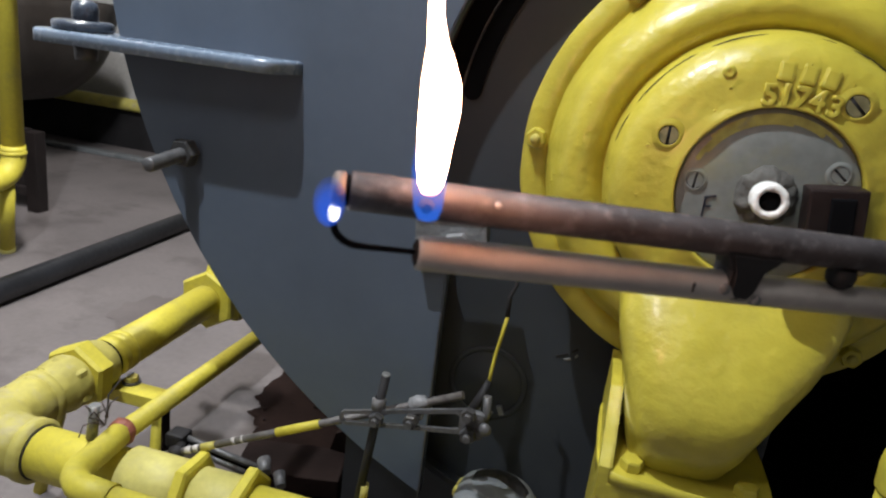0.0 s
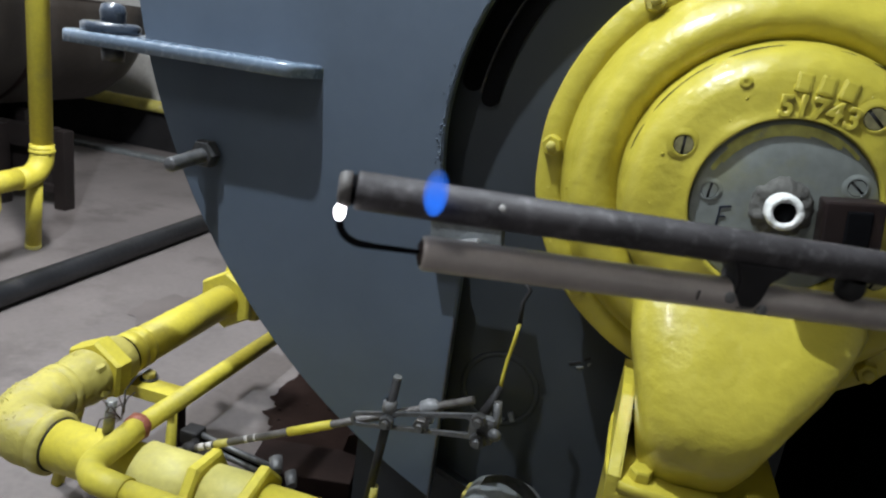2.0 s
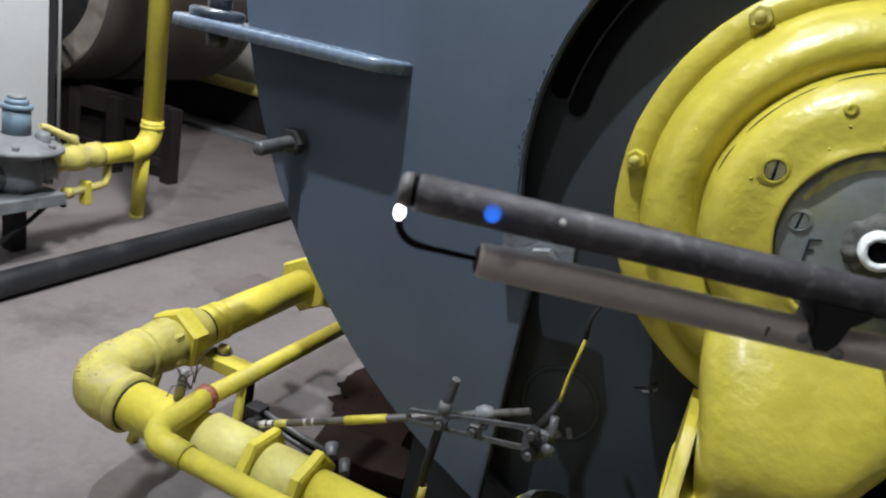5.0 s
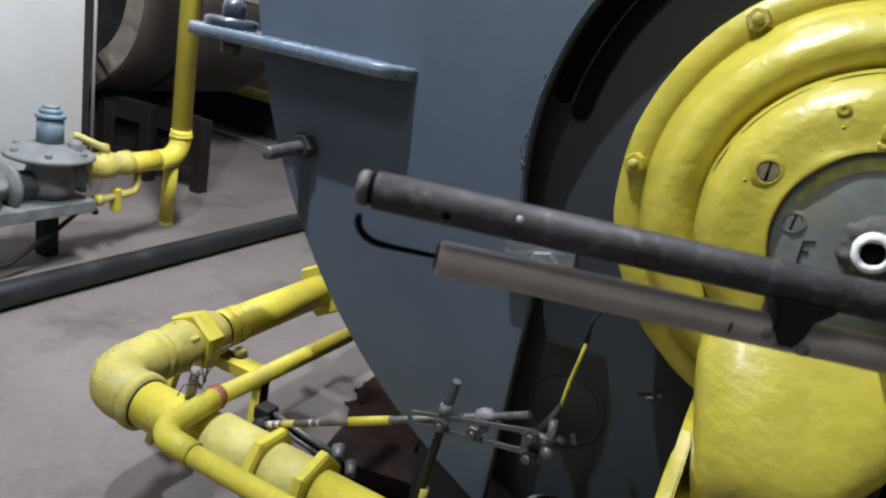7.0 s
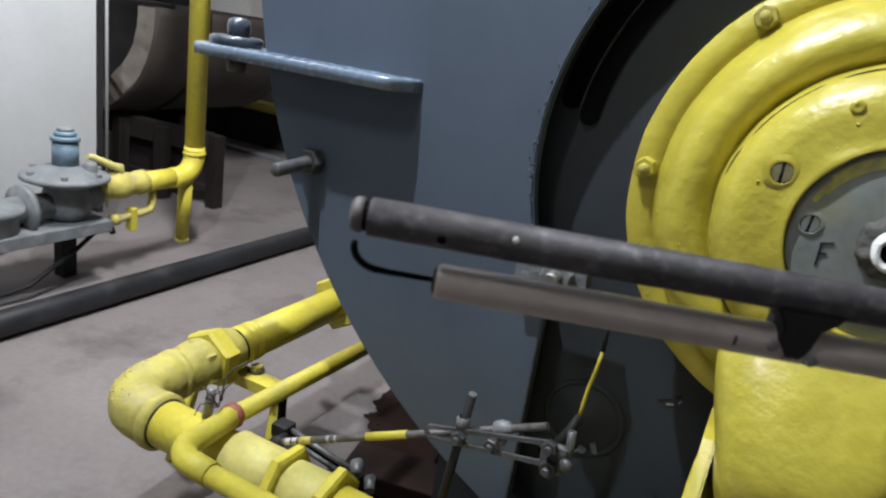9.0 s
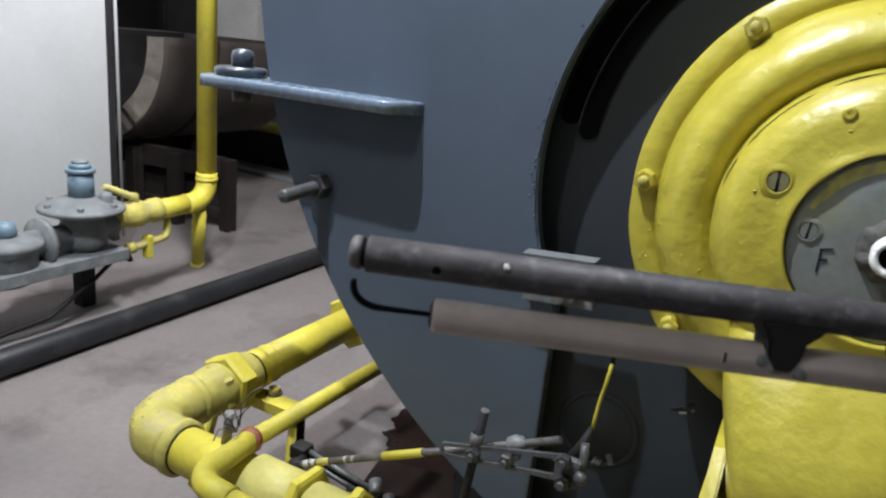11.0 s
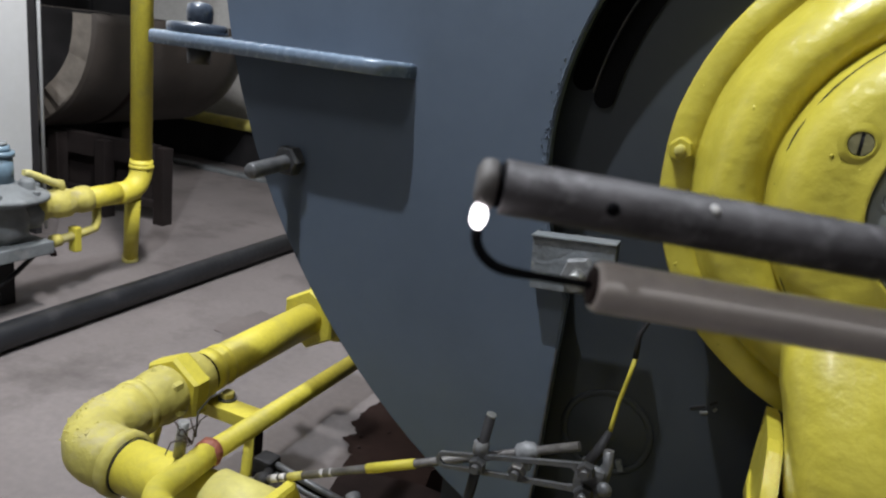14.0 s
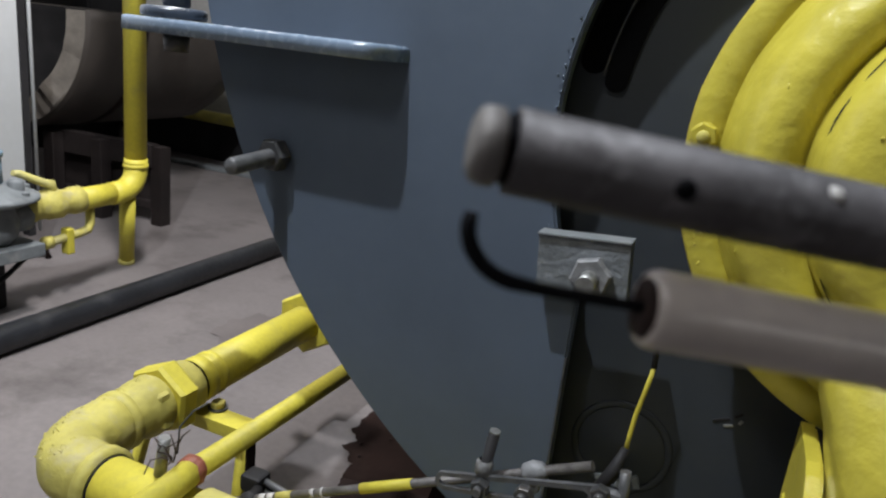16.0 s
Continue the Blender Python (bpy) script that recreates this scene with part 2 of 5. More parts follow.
def add_sweep(bm, points, r, seg=20, taper=None):
    """A round bar along points."""
    pts = [Vector(p) for p in points]
    u = None
    rings = []
    for i, p in enumerate(pts):
        d = (pts[min(i + 1, len(pts) - 1)] - pts[max(i - 1, 0)]).normalized()
        if u is None:
            u = d.orthogonal().normalized()
        u = (u - d * u.dot(d)).normalized()
        v = d.cross(u)
        rad = r if taper is None else r * taper[i]
        rings.append([bm.verts.new(p + rad * (math.cos(2 * math.pi * k / seg) * u + math.sin(2 * math.pi * k / seg) * v)) for k in range(seg)])
    for a, b in zip(rings, rings[1:]):
        for k in range(seg):
            bm.faces.new((a[k], a[(k + 1) % seg], b[(k + 1) % seg], b[k])).smooth = True
    bm.faces.new(rings[0][::-1])
    bm.faces.new(rings[-1])
    return bm


def bend(centre, r, a0, a1, plane, n=10):
    """Points of an arc; plane: two unit vectors."""
    c, u, v = Vector(centre), Vector(plane[0]), Vector(plane[1])
    return [c + r * (math.cos(a0 + (a1 - a0) * k / n) * u + math.sin(a0 + (a1 - a0) * k / n) * v) for k in range(n + 1)]


def add_slab(bm, outline, y0, y1, bevel=0.0):
    """An outline in x and z, extruded from y0 to y1."""
    front = [bm.verts.new((x, y0, z)) for x, z in outline]
    back = [bm.verts.new((x, y1, z)) for x, z in outline]
    f = bm.faces.new(front)
    g = bm.faces.new(back[::-1])
    n = len(outline)
    for k in range(n):
        bm.faces.new((front[k], back[k], back[(k + 1) % n], front[(k + 1) % n]))
    bmesh.ops.recalc_face_normals(bm, faces=bm.faces)
    if bevel:
        bmesh.ops.bevel(bm, geom=list(f.edges), offset=bevel, segments=2, affect="EDGES")
    return bm


def add_hex(bm, a, b, across, turn=0.0):
    """A hexagonal nut or bolt head from a to b with chamfered corners."""
    a, b = Vector(a), Vector(b)
    u, v = ring_axes(b - a)
    r = across / math.sqrt(3)
    rows = []
    for s, k in ((0.0, 0.93), (0.18, 1.0), (0.82, 1.0), (1.0, 0.9)):
        p = a.lerp(b, s)
        rows.append([bm.verts.new(p + r * k * (math.cos(turn + math.pi * j / 3) * u + math.sin(turn + math.pi * j / 3) * v)) for j in range(6)])
    for x, y in zip(rows, rows[1:]):
        for j in range(6):
            bm.faces.new((x[j], x[(j + 1) % 6], y[(j + 1) % 6], y[j]))
    bm.faces.new(rows[0][::-1])
    bm.faces.new(rows[-1])
    return bm


def roughen(bm, amount, scale, cuts=0):
    """Uneven cast or hand-finished surface."""
    bm.normal_update()
    for v in bm.verts:
        v.co += v.normal * amount * noise.noise(v.co * scale)
    return bm


def mesh_of(name, bm, material):
    bmesh.ops.recalc_face_normals(bm, faces=bm.faces)
    me = bpy.data.meshes.new(name)
    bm.to_mesh(me)
    bm.free()
    me.materials.append(material)
    return me


def part(name, bm, material, parent, label=""):
    ob = new(name, mesh_of(name, bm, material))
    ob.parent = parent
    return tagged(ob, label)


def thing(name, label, category, place=(0, 0, 0), group="", kind=""):
    """An Empty at the thing's base; its parts are given in its own space by at()."""
    ob = new(name)
    ob.empty_display_size = 0.05
    ob.location = place
    return tagged(ob, label, category, group, kind)


def solid(name, bm, material, label, category, kind="", group=""):
    return tagged(new(name, mesh_of(name, bm, material)), label, category, group, kind)


# ---- the room ----
bm = blank()
n = 40
X0, X1, Y0, Y1, HIGH = -7.0, 4.0, -4.0, 7.0, 3.6
grid = [[bm.verts.new((X0 + (X1 - X0) * i / n, Y0 + (Y1 - Y0) * j / n, 0)) for j in range(n + 1)] for i in range(n + 1)]
for i in range(n):
    for j in range(n):
        bm.faces.new((grid[i][j], grid[i + 1][j], grid[i + 1][j + 1], grid[i][j + 1]))
solid("floor", bm, CONCRETE, "worn grey concrete boiler room floor with stains", "floor", "structure")
for name, lo, hi in (("wall_north", (X0, Y1, 0), (X1, Y1 + 0.2, HIGH)), ("wall_south", (X0, Y0 - 0.2, 0), (X1, Y0, HIGH)),
                     ("wall_west", (X0 - 0.2, Y0, 0), (X0, Y1, HIGH)), ("wall_east", (X1, Y0, 0), (X1 + 0.2, Y1, HIGH))):
    solid(name, add_box(blank(), lo, hi), WALL, "plain pale plastered boiler room wall", "wall", "structure")
solid("ceiling", add_box(blank(), (X0, Y0, HIGH), (X1, Y1, HIGH + 0.2)), CEILING, "unseen concrete boiler room ceiling, kept dark to limit bounced light", "ceiling", "structure")


def blot(name, cx, cy, rx, ry, material, label, seed, height=0.004, power=0.35):
    """A flat stain with a ragged rim."""
    b = blank()
    rim = []
    for k in range(48):
        a = 2 * math.pi * k / 48
        q = 1 + power * noise.noise(Vector((math.cos(a) * 1.7 + seed, math.sin(a) * 1.7, seed))) + 0.12 * noise.noise(Vector((math.cos(a) * 7, math.sin(a) * 7, seed)))
        rim.append(b.verts.new((cx + rx * q * math.cos(a), cy + ry * q * math.sin(a), height)))
    b.faces.new(rim)
    return solid(name, b, material, label, "stain", "structure")


# ragged oil patch; the boiler's floor shade is painted in with it
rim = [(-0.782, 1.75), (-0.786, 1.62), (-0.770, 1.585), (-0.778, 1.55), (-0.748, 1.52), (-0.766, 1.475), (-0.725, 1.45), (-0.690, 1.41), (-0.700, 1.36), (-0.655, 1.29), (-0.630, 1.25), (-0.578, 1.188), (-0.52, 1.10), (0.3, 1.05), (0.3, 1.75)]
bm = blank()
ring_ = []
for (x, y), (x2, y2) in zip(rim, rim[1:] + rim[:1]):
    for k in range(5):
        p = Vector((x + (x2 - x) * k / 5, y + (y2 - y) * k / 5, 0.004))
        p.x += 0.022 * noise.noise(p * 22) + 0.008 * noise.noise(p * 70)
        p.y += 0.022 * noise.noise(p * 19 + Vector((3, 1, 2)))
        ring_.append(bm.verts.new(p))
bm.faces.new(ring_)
solid("oil_stain_and_shade", bm, STAIN_AND_SHADE, "dark brown oily patch with a ragged edge, boiler's floor shade in its colour", "stain", "structure")
blot("oil_stain_and_shade", -0.25, 1.00, 0.40, 0.30, STAIN_AND_SHADE, "dark brown oily patch under the boiler front, with shade in its colour", 5.7, 0.008)
blot("floor_stain", -1.45, 1.95, 0.11, 0.16, OLD_STAIN, "faint dried stain on the concrete floor", 8.2)

# ---- boiler ----
BX, BZ, BR = 0.360, 1.345, 1.098     # centre and radius of the round front
AX, AZ = 0.316, 1.008                # axis of the burner
FACE = 0.85
boiler = thing("boiler", "large round steel boiler with a blue-grey painted front", "boiler", (BX, 1.6, 0.0))


def on(parent, bm):
    """Bring world geometry into a thing's own space."""
    bm.transform(Matrix.Translation(-Vector(parent.matrix_basis.translation)))
    return bm


def bpart(name, bm, material, parent, label=""):
    top = parent
    while top.parent:
        top = top.parent
    return part(name, on(top, bm), material, parent, label)


edge_l, edge_r = -0.09, AX + (AX + 0.09)


def rim_z(x):
    return BZ - math.sqrt(BR * BR - (x - BX) ** 2)


outline = [(edge_l, rim_z(edge_l))]
zc = AZ - math.sqrt(0.467 ** 2 - (AX - edge_l) ** 2)
a0 = math.atan2(zc - AZ, edge_l - AX) % (2 * math.pi)
for k in range(73):
    a = a0 - (2 * a0 - math.pi) * k / 72
    outline.append((AX + 0.467 * math.cos(a), AZ + 0.467 * math.sin(a)))
outline.append((edge_r, rim_z(edge_r)))
b0 = math.atan2(rim_z(edge_r) - BZ, edge_r - BX)
b1 = math.atan2(rim_z(edge_l) - BZ, edge_l - BX) + 2 * math.pi
for k in range(1, 120):
    a = b0 + (b1 - b0) * k / 120
    outline.append((BX + BR * math.cos(a), BZ + BR * math.sin(a)))
low = 0.27
bpart("front_plate", add_slab(blank(), outline, FACE, FACE + 0.022, 0.003), GREY_PLATE, boiler, "smooth blue-grey front plate with a round opening")
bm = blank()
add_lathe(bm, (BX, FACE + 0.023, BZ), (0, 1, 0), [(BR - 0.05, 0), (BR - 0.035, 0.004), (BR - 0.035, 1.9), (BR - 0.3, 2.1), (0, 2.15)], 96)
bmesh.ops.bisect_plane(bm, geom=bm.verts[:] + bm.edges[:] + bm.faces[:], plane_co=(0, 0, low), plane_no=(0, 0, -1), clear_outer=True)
bpart("shell", bm, GREY_SHADED, boiler, "grey cylindrical boiler shell")
# weld spatter along the rim of the opening
rng = random.Random(4)
bm = blank()
for k in range(110):
    a = math.radians(rng.choice((rng.uniform(118, 200), rng.gauss(176, 4), rng.gauss(189, 4))))
    r = 0.4685 + abs(rng.gauss(0, 0.005))
    s = rng.uniform(0.0006, 0.0021)
    bmesh.ops.create_icosphere(bm, subdivisions=1, radius=s, matrix=pose(AX + r * math.cos(a), FACE - s * 0.2, AZ + r * math.sin(a)))
tagged(bpart("weld_spatter", bm, GREY_PLATE, boiler, "beads of painted weld spatter"), kind="stuff")
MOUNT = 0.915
# shade of the recess is in this plate's dark colour
bpart("mounting_plate", add_slab(blank(), [(-0.26, 0.10), (0.47, 0.10), (0.47, 1.75), (-0.26, 1.75)], MOUNT, MOUNT + 0.02), GREY_SHADED, boiler, "grey burner mounting plate set back behind the front, coloured dark for the recess's shade")


def arc_bar(r, half, a0, a1, y0, y1):
    """A curved slot-shaped bar with round ends about the burner's axis."""
    o = []
    for k in range(33):
        a = a0 + (a1 - a0) * k / 32
        o.append((AX + (r + half) * math.cos(a), AZ + (r + half) * math.sin(a)))
    for end, start in ((a1, 0), (a0, math.pi)):
        cx, cz = AX + r * math.cos(end), AZ + r * math.sin(end)
        for k in range(1, 8):
            a = end + start - math.pi * k / 8
            o.append((cx + half * math.cos(a), cz + half * math.sin(a)))
        if start == 0:
            for k in range(33):
                a = a1 + (a0 - a1) * k / 32
                o.append((AX + (r - half) * math.cos(a), AZ + (r - half) * math.sin(a)))
    return add_slab(blank(), o, y0, y1)


# a black bar stands for the open slot
bpart("slot", arc_bar(0.419, 0.0145, math.radians(172.5), math.radians(112), MOUNT - 0.006, MOUNT - 0.001), DEAD_BLACK, boiler, "black curved adjusting slot")
bpart("slot_rim", arc_bar(0.4360, 0.0014, math.radians(172), math.radians(112), MOUNT - 0.008, MOUNT - 0.002), STEEL_DARK, boiler)
# black band filling the dark gap from slot to rim
bpart("rim_band", arc_bar(0.4540, 0.0180, math.radians(170), math.radians(95), MOUNT - 0.004, MOUNT - 0.0005), DEAD_BLACK, boiler, "black curved band between the slot and the opening's rim")
port = bpart("port_ring", roughen(add_lathe(blank(), (-0.004, MOUNT, 0.560), (0, -1, 0), [(0.072, 0), (0.072, 0.002), (0.070, 0.003), (0.064, 0.003), (0.062, 0.002), (0.062, 0.001)], 40), 0.0012, 40), GREY_SHADED, boiler, "grimy round inspection port")
bpart("port_lid", roughen(add_lathe(blank(), (-0.004, MOUNT, 0.560), (0, -1, 0), [(0.061, 0.0005), (0.058, 0.002), (0.020, 0.003), (0.016, 0.006), (0, 0.006)], 32), 0.0008, 50), GREY_SHADED, port)
for x, z, w, h, t in ((-0.020, 0.508, 0.022, 0.009, 14), (0.006, 0.503, 0.014, 0.012, -20), (0.026, 0.514, 0.010, 0.020, 25)):
    b = add_box(blank(), (-w / 2, -0.004, -h / 2), (w / 2, 0.002, h / 2), 0.0015)
    b.transform(pose(x, MOUNT - 0.003, z, 0, -t, 0))
    bpart("paint_scrape", roughen(b, 0.001, 90), LUG, port)
for k, (x, z, w, t) in enumerate(((0.118, 0.656, 0.022, 24), (0.138, 0.668, 0.012, 40), (0.128, 0.650, 0.012, 16), (0.142, 0.659, 0.007, 60))):
    b = add_box(blank(), (-w / 2, -0.0005, -0.002), (w / 2, 0.002, 0.002), 0.0008)
    b.transform(pose(x - 0.002, MOUNT - 0.001, z - 0.012, 0, -t, 0))
    bpart("paint_scar", b, SOOT_OR_DARK if k < 2 else STEEL, boiler)

# hinge bracket: a thick level plate standing out from the front, with its pin
def level_plate(outline, z0, z1, bevel):
    """A level plate with worn, rounded edges."""
    p = blank()
    lo_ = [p.verts.new((x, y, z0)) for x, y in outline]
    hi_ = [p.verts.new((x, y, z1)) for x, y in outline]
    p.faces.new(lo_[::-1])
    f = p.faces.new(hi_)
    g = []
    for k in range(len(outline)):
        g.append(p.faces.new((lo_[k], lo_[(k + 1) % len(outline)], hi_[(k + 1) % len(outline)], hi_[k])))
    bmesh.ops.recalc_face_normals(p, faces=p.faces[:])
    bmesh.ops.bevel(p, geom=list(f.edges), offset=bevel, segments=3, affect="EDGES", profile=0.5)
    for f in p.faces:
        f.smooth = True
    return p


o = [(-0.832, 0.812), (-0.828, 0.798), (-0.815, 0.786), (-0.70, 0.783), (-0.420, 0.783), (-0.402, 0.784), (-0.392, 0.789), (-0.384, 0.800), (-0.374, 0.828), (-0.366, FACE), (-0.70, FACE), (-0.715, 0.885), (-0.74, 0.91), (-0.80, 0.91), (-0.832, 0.875)]
bpart("hinge_bracket", level_plate(o, 1.054, 1.0755, 0.006), GREY_TOP, boiler, "thick level hinge bracket with a shiny worn top")
bpart("hinge_washer", add_lathe(blank(), (-0.766, 0.842, 1.0765), (0, 0, 1), [(0, 0), (0.046, 0), (0.049, 0.003), (0.049, 0.012), (0.044, 0.016), (0.024, 0.017), (0, 0.017)], 40), GREY_PIN, boiler)
bpart("hinge_pin", add_lathe(blank(), (-0.762, 0.842, 1.0935), (0, 0, 1), [(0.019, 0), (0.021, 0.003), (0.021, 0.012), (0.022, 0.016), (0.019, 0.028), (0.011, 0.032), (0, 0.033)], 32), GREY_PIN, boiler, "dark rounded pin head")
bpart("pin_end", add_cyl(blank(), (-0.762, 0.842, 1.053), (-0.762, 0.842, 1.028), 0.020, 0.018), STEEL_DARK, boiler)
# clamp stud with its nut
bpart("stud", add_lathe(blank(), (-0.566, FACE, 0.899), (-0.10, -1, -0.10), [(0.0125, 0), (0.0125, 0.098), (0.0105, 0.103), (0, 0.103)], 24), LINK_GREY, boiler, "long bare clamp stud")
bpart("nut", add_hex(blank(), (-0.567, FACE - 0.001, 0.899), (-0.570, FACE - 0.024, 0.898), 0.044, 0.3), STEEL_DARK, boiler)
# lug across the edge of the opening
LEAN = pose(-0.086, 0, 0.836) @ pose(0, 0, 0, 0, -5, 0) @ pose(0.086, 0, -0.836)
bm = add_box(blank(), (-0.144, 0.822, 0.797), (-0.028, FACE, 0.872), 0.0015)
bm.transform(LEAN)
bpart("lug", bm, LUG, boiler, "small steel holding lug with a bright top edge")
bm = add_box(blank(), (-0.145, 0.818, 0.8722), (-0.027, FACE - 0.001, 0.8755), 0.0010)
bm.transform(LEAN)
bpart("lug_edge", bm, DUSTY_GREY, boiler)
bpart("lug_stud", add_cyl(blank(), (-0.072, 0.822, 0.829), (-0.072, 0.778, 0.826), 0.0115), STEEL, boiler, "bare threaded stud")
bpart("lug_nut", add_hex(blank(), (-0.072, 0.8215, 0.829), (-0.072, 0.805, 0.829), 0.046, 0.52), LINK_PALE, boiler)
bpart("vertical_joint", add_box(blank(), (-0.0925, FACE - 0.004, 0.28), (-0.0895, FACE - 0.0005, 0.70)), STEEL_DARK, boiler)

# ---- burner ----
burner = thing("burner", "yellow painted cast burner with round stepped housing", "burner", (AX, 0.70, 0.45))
FL = 0.800


def ypart(name, profile, material, label="", rough=0.0016, seg=96):
    b = add_lathe(blank(), (AX, 0, AZ), (0, 1, 0), profile, seg)
    roughen(b, rough, 24)
    return bpart(name, b, material, burner, label)


ypart("flange", [(0.296, MOUNT), (0.296, 0.826), (0.3085, 0.824), (0.3105, 0.818), (0.3105, 0.806), (0.3075, FL), (0.262, FL), (0.262, 0.83)], YELLOW_CAST, "yellow bolted outer flange")
ypart("housing", [(0.2745, 0.812), (0.2735, FL - 0.001), (0.270, 0.790), (0.264, 0.772), (0.254, 0.752), (0.242, 0.738), (0.228, 0.730), (0.216, 0.729), (0.205, 0.733), (0.198, 0.738), (0.194, 0.744), (0.190, 0.746), (0.186, 0.746)], YELLOW_CAST, "yellow rounded outer casing")
ypart("nose_ring", [(0.192, 0.755), (0.191, 0.738), (0.1895, 0.720), (0.186, 0.704), (0.179, 0.688), (0.169, 0.676), (0.157, 0.669), (0.145, 0.666), (0.125, 0.664), (0.110, 0.661), (0.106, 0.658), (0.1035, 0.659), (0.1030, 0.668), (0.1030, 0.685)], YELLOW_CAST, "yellow inner ring carrying cast lettering")
ypart("seam", [(0.1850, 0.7014), (0.1857, 0.7024), (0.1861, 0.7032), (0.1852, 0.7040)], SOOT_OR_DARK, "thin dark crack in the paint", 0.0022)
ypart("cover_plate", [(0.1028, 0.690), (0.1025, 0.667), (0.1005, 0.6655), (0.05, 0.6655), (0, 0.6655)], GREY_FACE, "grey steel cover plate", 0.0004)
for r_, half, a0_, a1_ in ((0.0905, 0.0030, 158, 62), (0.0860, 0.0014, 150, 84), (0.0955, 0.0022, 140, 48)):
    bpart("paint_smear", arc_bar(r_, half, math.radians(a0_), math.radians(a1_), 0.6649, 0.6654), YELLOW_SMEAR, burner)
# beads and runs in the thick paint
OUTER = [(0.186, 0.746), (0.194, 0.744), (0.205, 0.733), (0.216, 0.729), (0.228, 0.730), (0.242, 0.738), (0.254, 0.752), (0.264, 0.772), (0.2735, 0.799), (0.276, 0.7995), (0.308, 0.7995)]


def face_depth(r):
    for (r0, y0), (r1, y1) in zip(OUTER, OUTER[1:]):
        if r0 <= r <= r1:
            return y0 + (y1 - y0) * (r - r0) / (r1 - r0)
    return 0.66


rng = random.Random(12)
bm = blank()
for k in range(64):
    r = rng.choice((rng.uniform(0.198, 0.26), rng.uniform(0.278, 0.304), rng.gauss(0.204, 0.004)))
    a = math.radians(rng.choice((rng.uniform(70, 290), rng.gauss(205, 14))))
    s = rng.uniform(0.0007, 0.0019)
    bmesh.ops.create_icosphere(bm, subdivisions=1, radius=s, matrix=pose(AX + r * math.cos(a), face_depth(r) + s * 0.3, AZ + r * math.sin(a), 0, math.degrees(a), 0) @ Matrix.Diagonal((rng.uniform(0.8, 1.3), 0.45, rng.uniform(1.0, 3.0), 1)))
for k in range(22):
    r = rng.uniform(0.112, 0.155)
    a = math.radians(rng.uniform(60, 300))
    s = rng.uniform(0.0008, 0.0020)
    bmesh.ops.create_icosphere(bm, subdivisions=1, radius=s, matrix=pose(AX + r * math.cos(a), 0.6625 + (r - 0.11) * 0.09, AZ + r * math.sin(a)) @ Matrix.Diagonal((1.3, 0.35, 1.0, 1)))
for f in bm.faces:
    f.smooth = True
tagged(bpart("paint_relief", bm, YELLOW_CAST, burner, "beads and runs in thick yellow paint"), kind="stuff")
# flange bolts
for k in range(8):
    a = math.radians(177.8 - 47.0 * k) if k < 2 else math.radians(177.8 + 42.5 - 45.0 * (k - 2) * -1)
    if k > 5:
        continue
    x, z = AX + 0.2915 * math.cos(a), AZ + 0.2915 * math.sin(a)
    bolt = bpart("bolt", add_hex(blank(), (x, FL + 0.001, z), (x, FL - 0.015, z), 0.026, a), YELLOW_CAST if a != math.radians(130.8) else YELLOW_DUSTY, burner)
    bpart("bolt_boss", add_lathe(blank(), (x, FL + 0.001, z), (0, -1, 0), [(0.0150, 0), (0.0145, 0.003), (0.013, 0.004), (0, 0.004)], 24), YELLOW_CAST, bolt)
    bpart("bolt_tip", add_lathe(blank(), (x, FL - 0.014, z), (0, -1, 0), [(0.007, 0), (0.007, 0.005), (0.005, 0.007), (0, 0.007)], 16), YELLOW_DUSTY, bolt)


def slotted(x, z, y, r, turn, material, seat):
    """A round screw head with a slot across it, in a shallow dark pit."""
    ring = bpart("screw_seat", roughen(add_lathe(blank(), (x, y + 0.002, z), (0, -1, 0), [(r * 1.70, 0.0), (r * 1.30, 0.0016), (r * 1.05, 0.0026), (r * 1.0, 0.0022), (r * 0.99, 0.0)], 32), 0.0004, 120), seat, burner)
    bpart("screw_pit", add_lathe(blank(), (x, y + 0.0010, z), (0, -1, 0), [(r * 1.02, 0), (r * 1.02, 0.0005), (0, 0.0005)], 24), SOOT_OR_DARK, ring)
    for side in (-1, 1):
        o = [(side * r * 0.15, -r * 0.92)] + [(side * r * 0.93 * math.cos(q), r * 0.93 * math.sin(q)) for q in [math.radians(-80 + 160 * k / 12) for k in range(13)]] + [(side * r * 0.15, r * 0.92)]
        b = add_slab(blank(), o if side > 0 else o[::-1], -0.0001, 0.0024)
        b.transform(pose(x, y, z, 0, turn, 0))
        bpart("screw_half", b, material, ring)


slotted(0.193, 1.063, 0.6622, 0.0118, 0, SCREW, YELLOW_CAST)
slotted(0.385, 1.124, 0.6622, 0.0128, -48, SCREW, YELLOW_CAST)
slotted(0.435, 0.945, 0.6622, 0.0118, 20, SCREW, YELLOW_CAST)
slotted(0.234, 1.015, 0.6640, 0.0098, 5, GREY_FACE, GREY_FACE)
slotted(0.388, 1.046, 0.6640, 0.0098, -52, GREY_FACE, GREY_FACE)
# nozzle with tape-wrapped end
bpart("nozzle_seat", roughen(add_lathe(blank(), (AX, 0.667, AZ), (0, -1, 0), [(0.036, 0), (0.034, 0.005), (0.029, 0.010), (0.024, 0.012), (0.02, 0.012)], 56), 0.0055, 110), PUTTY, burner, "rough grey putty round the nozzle")
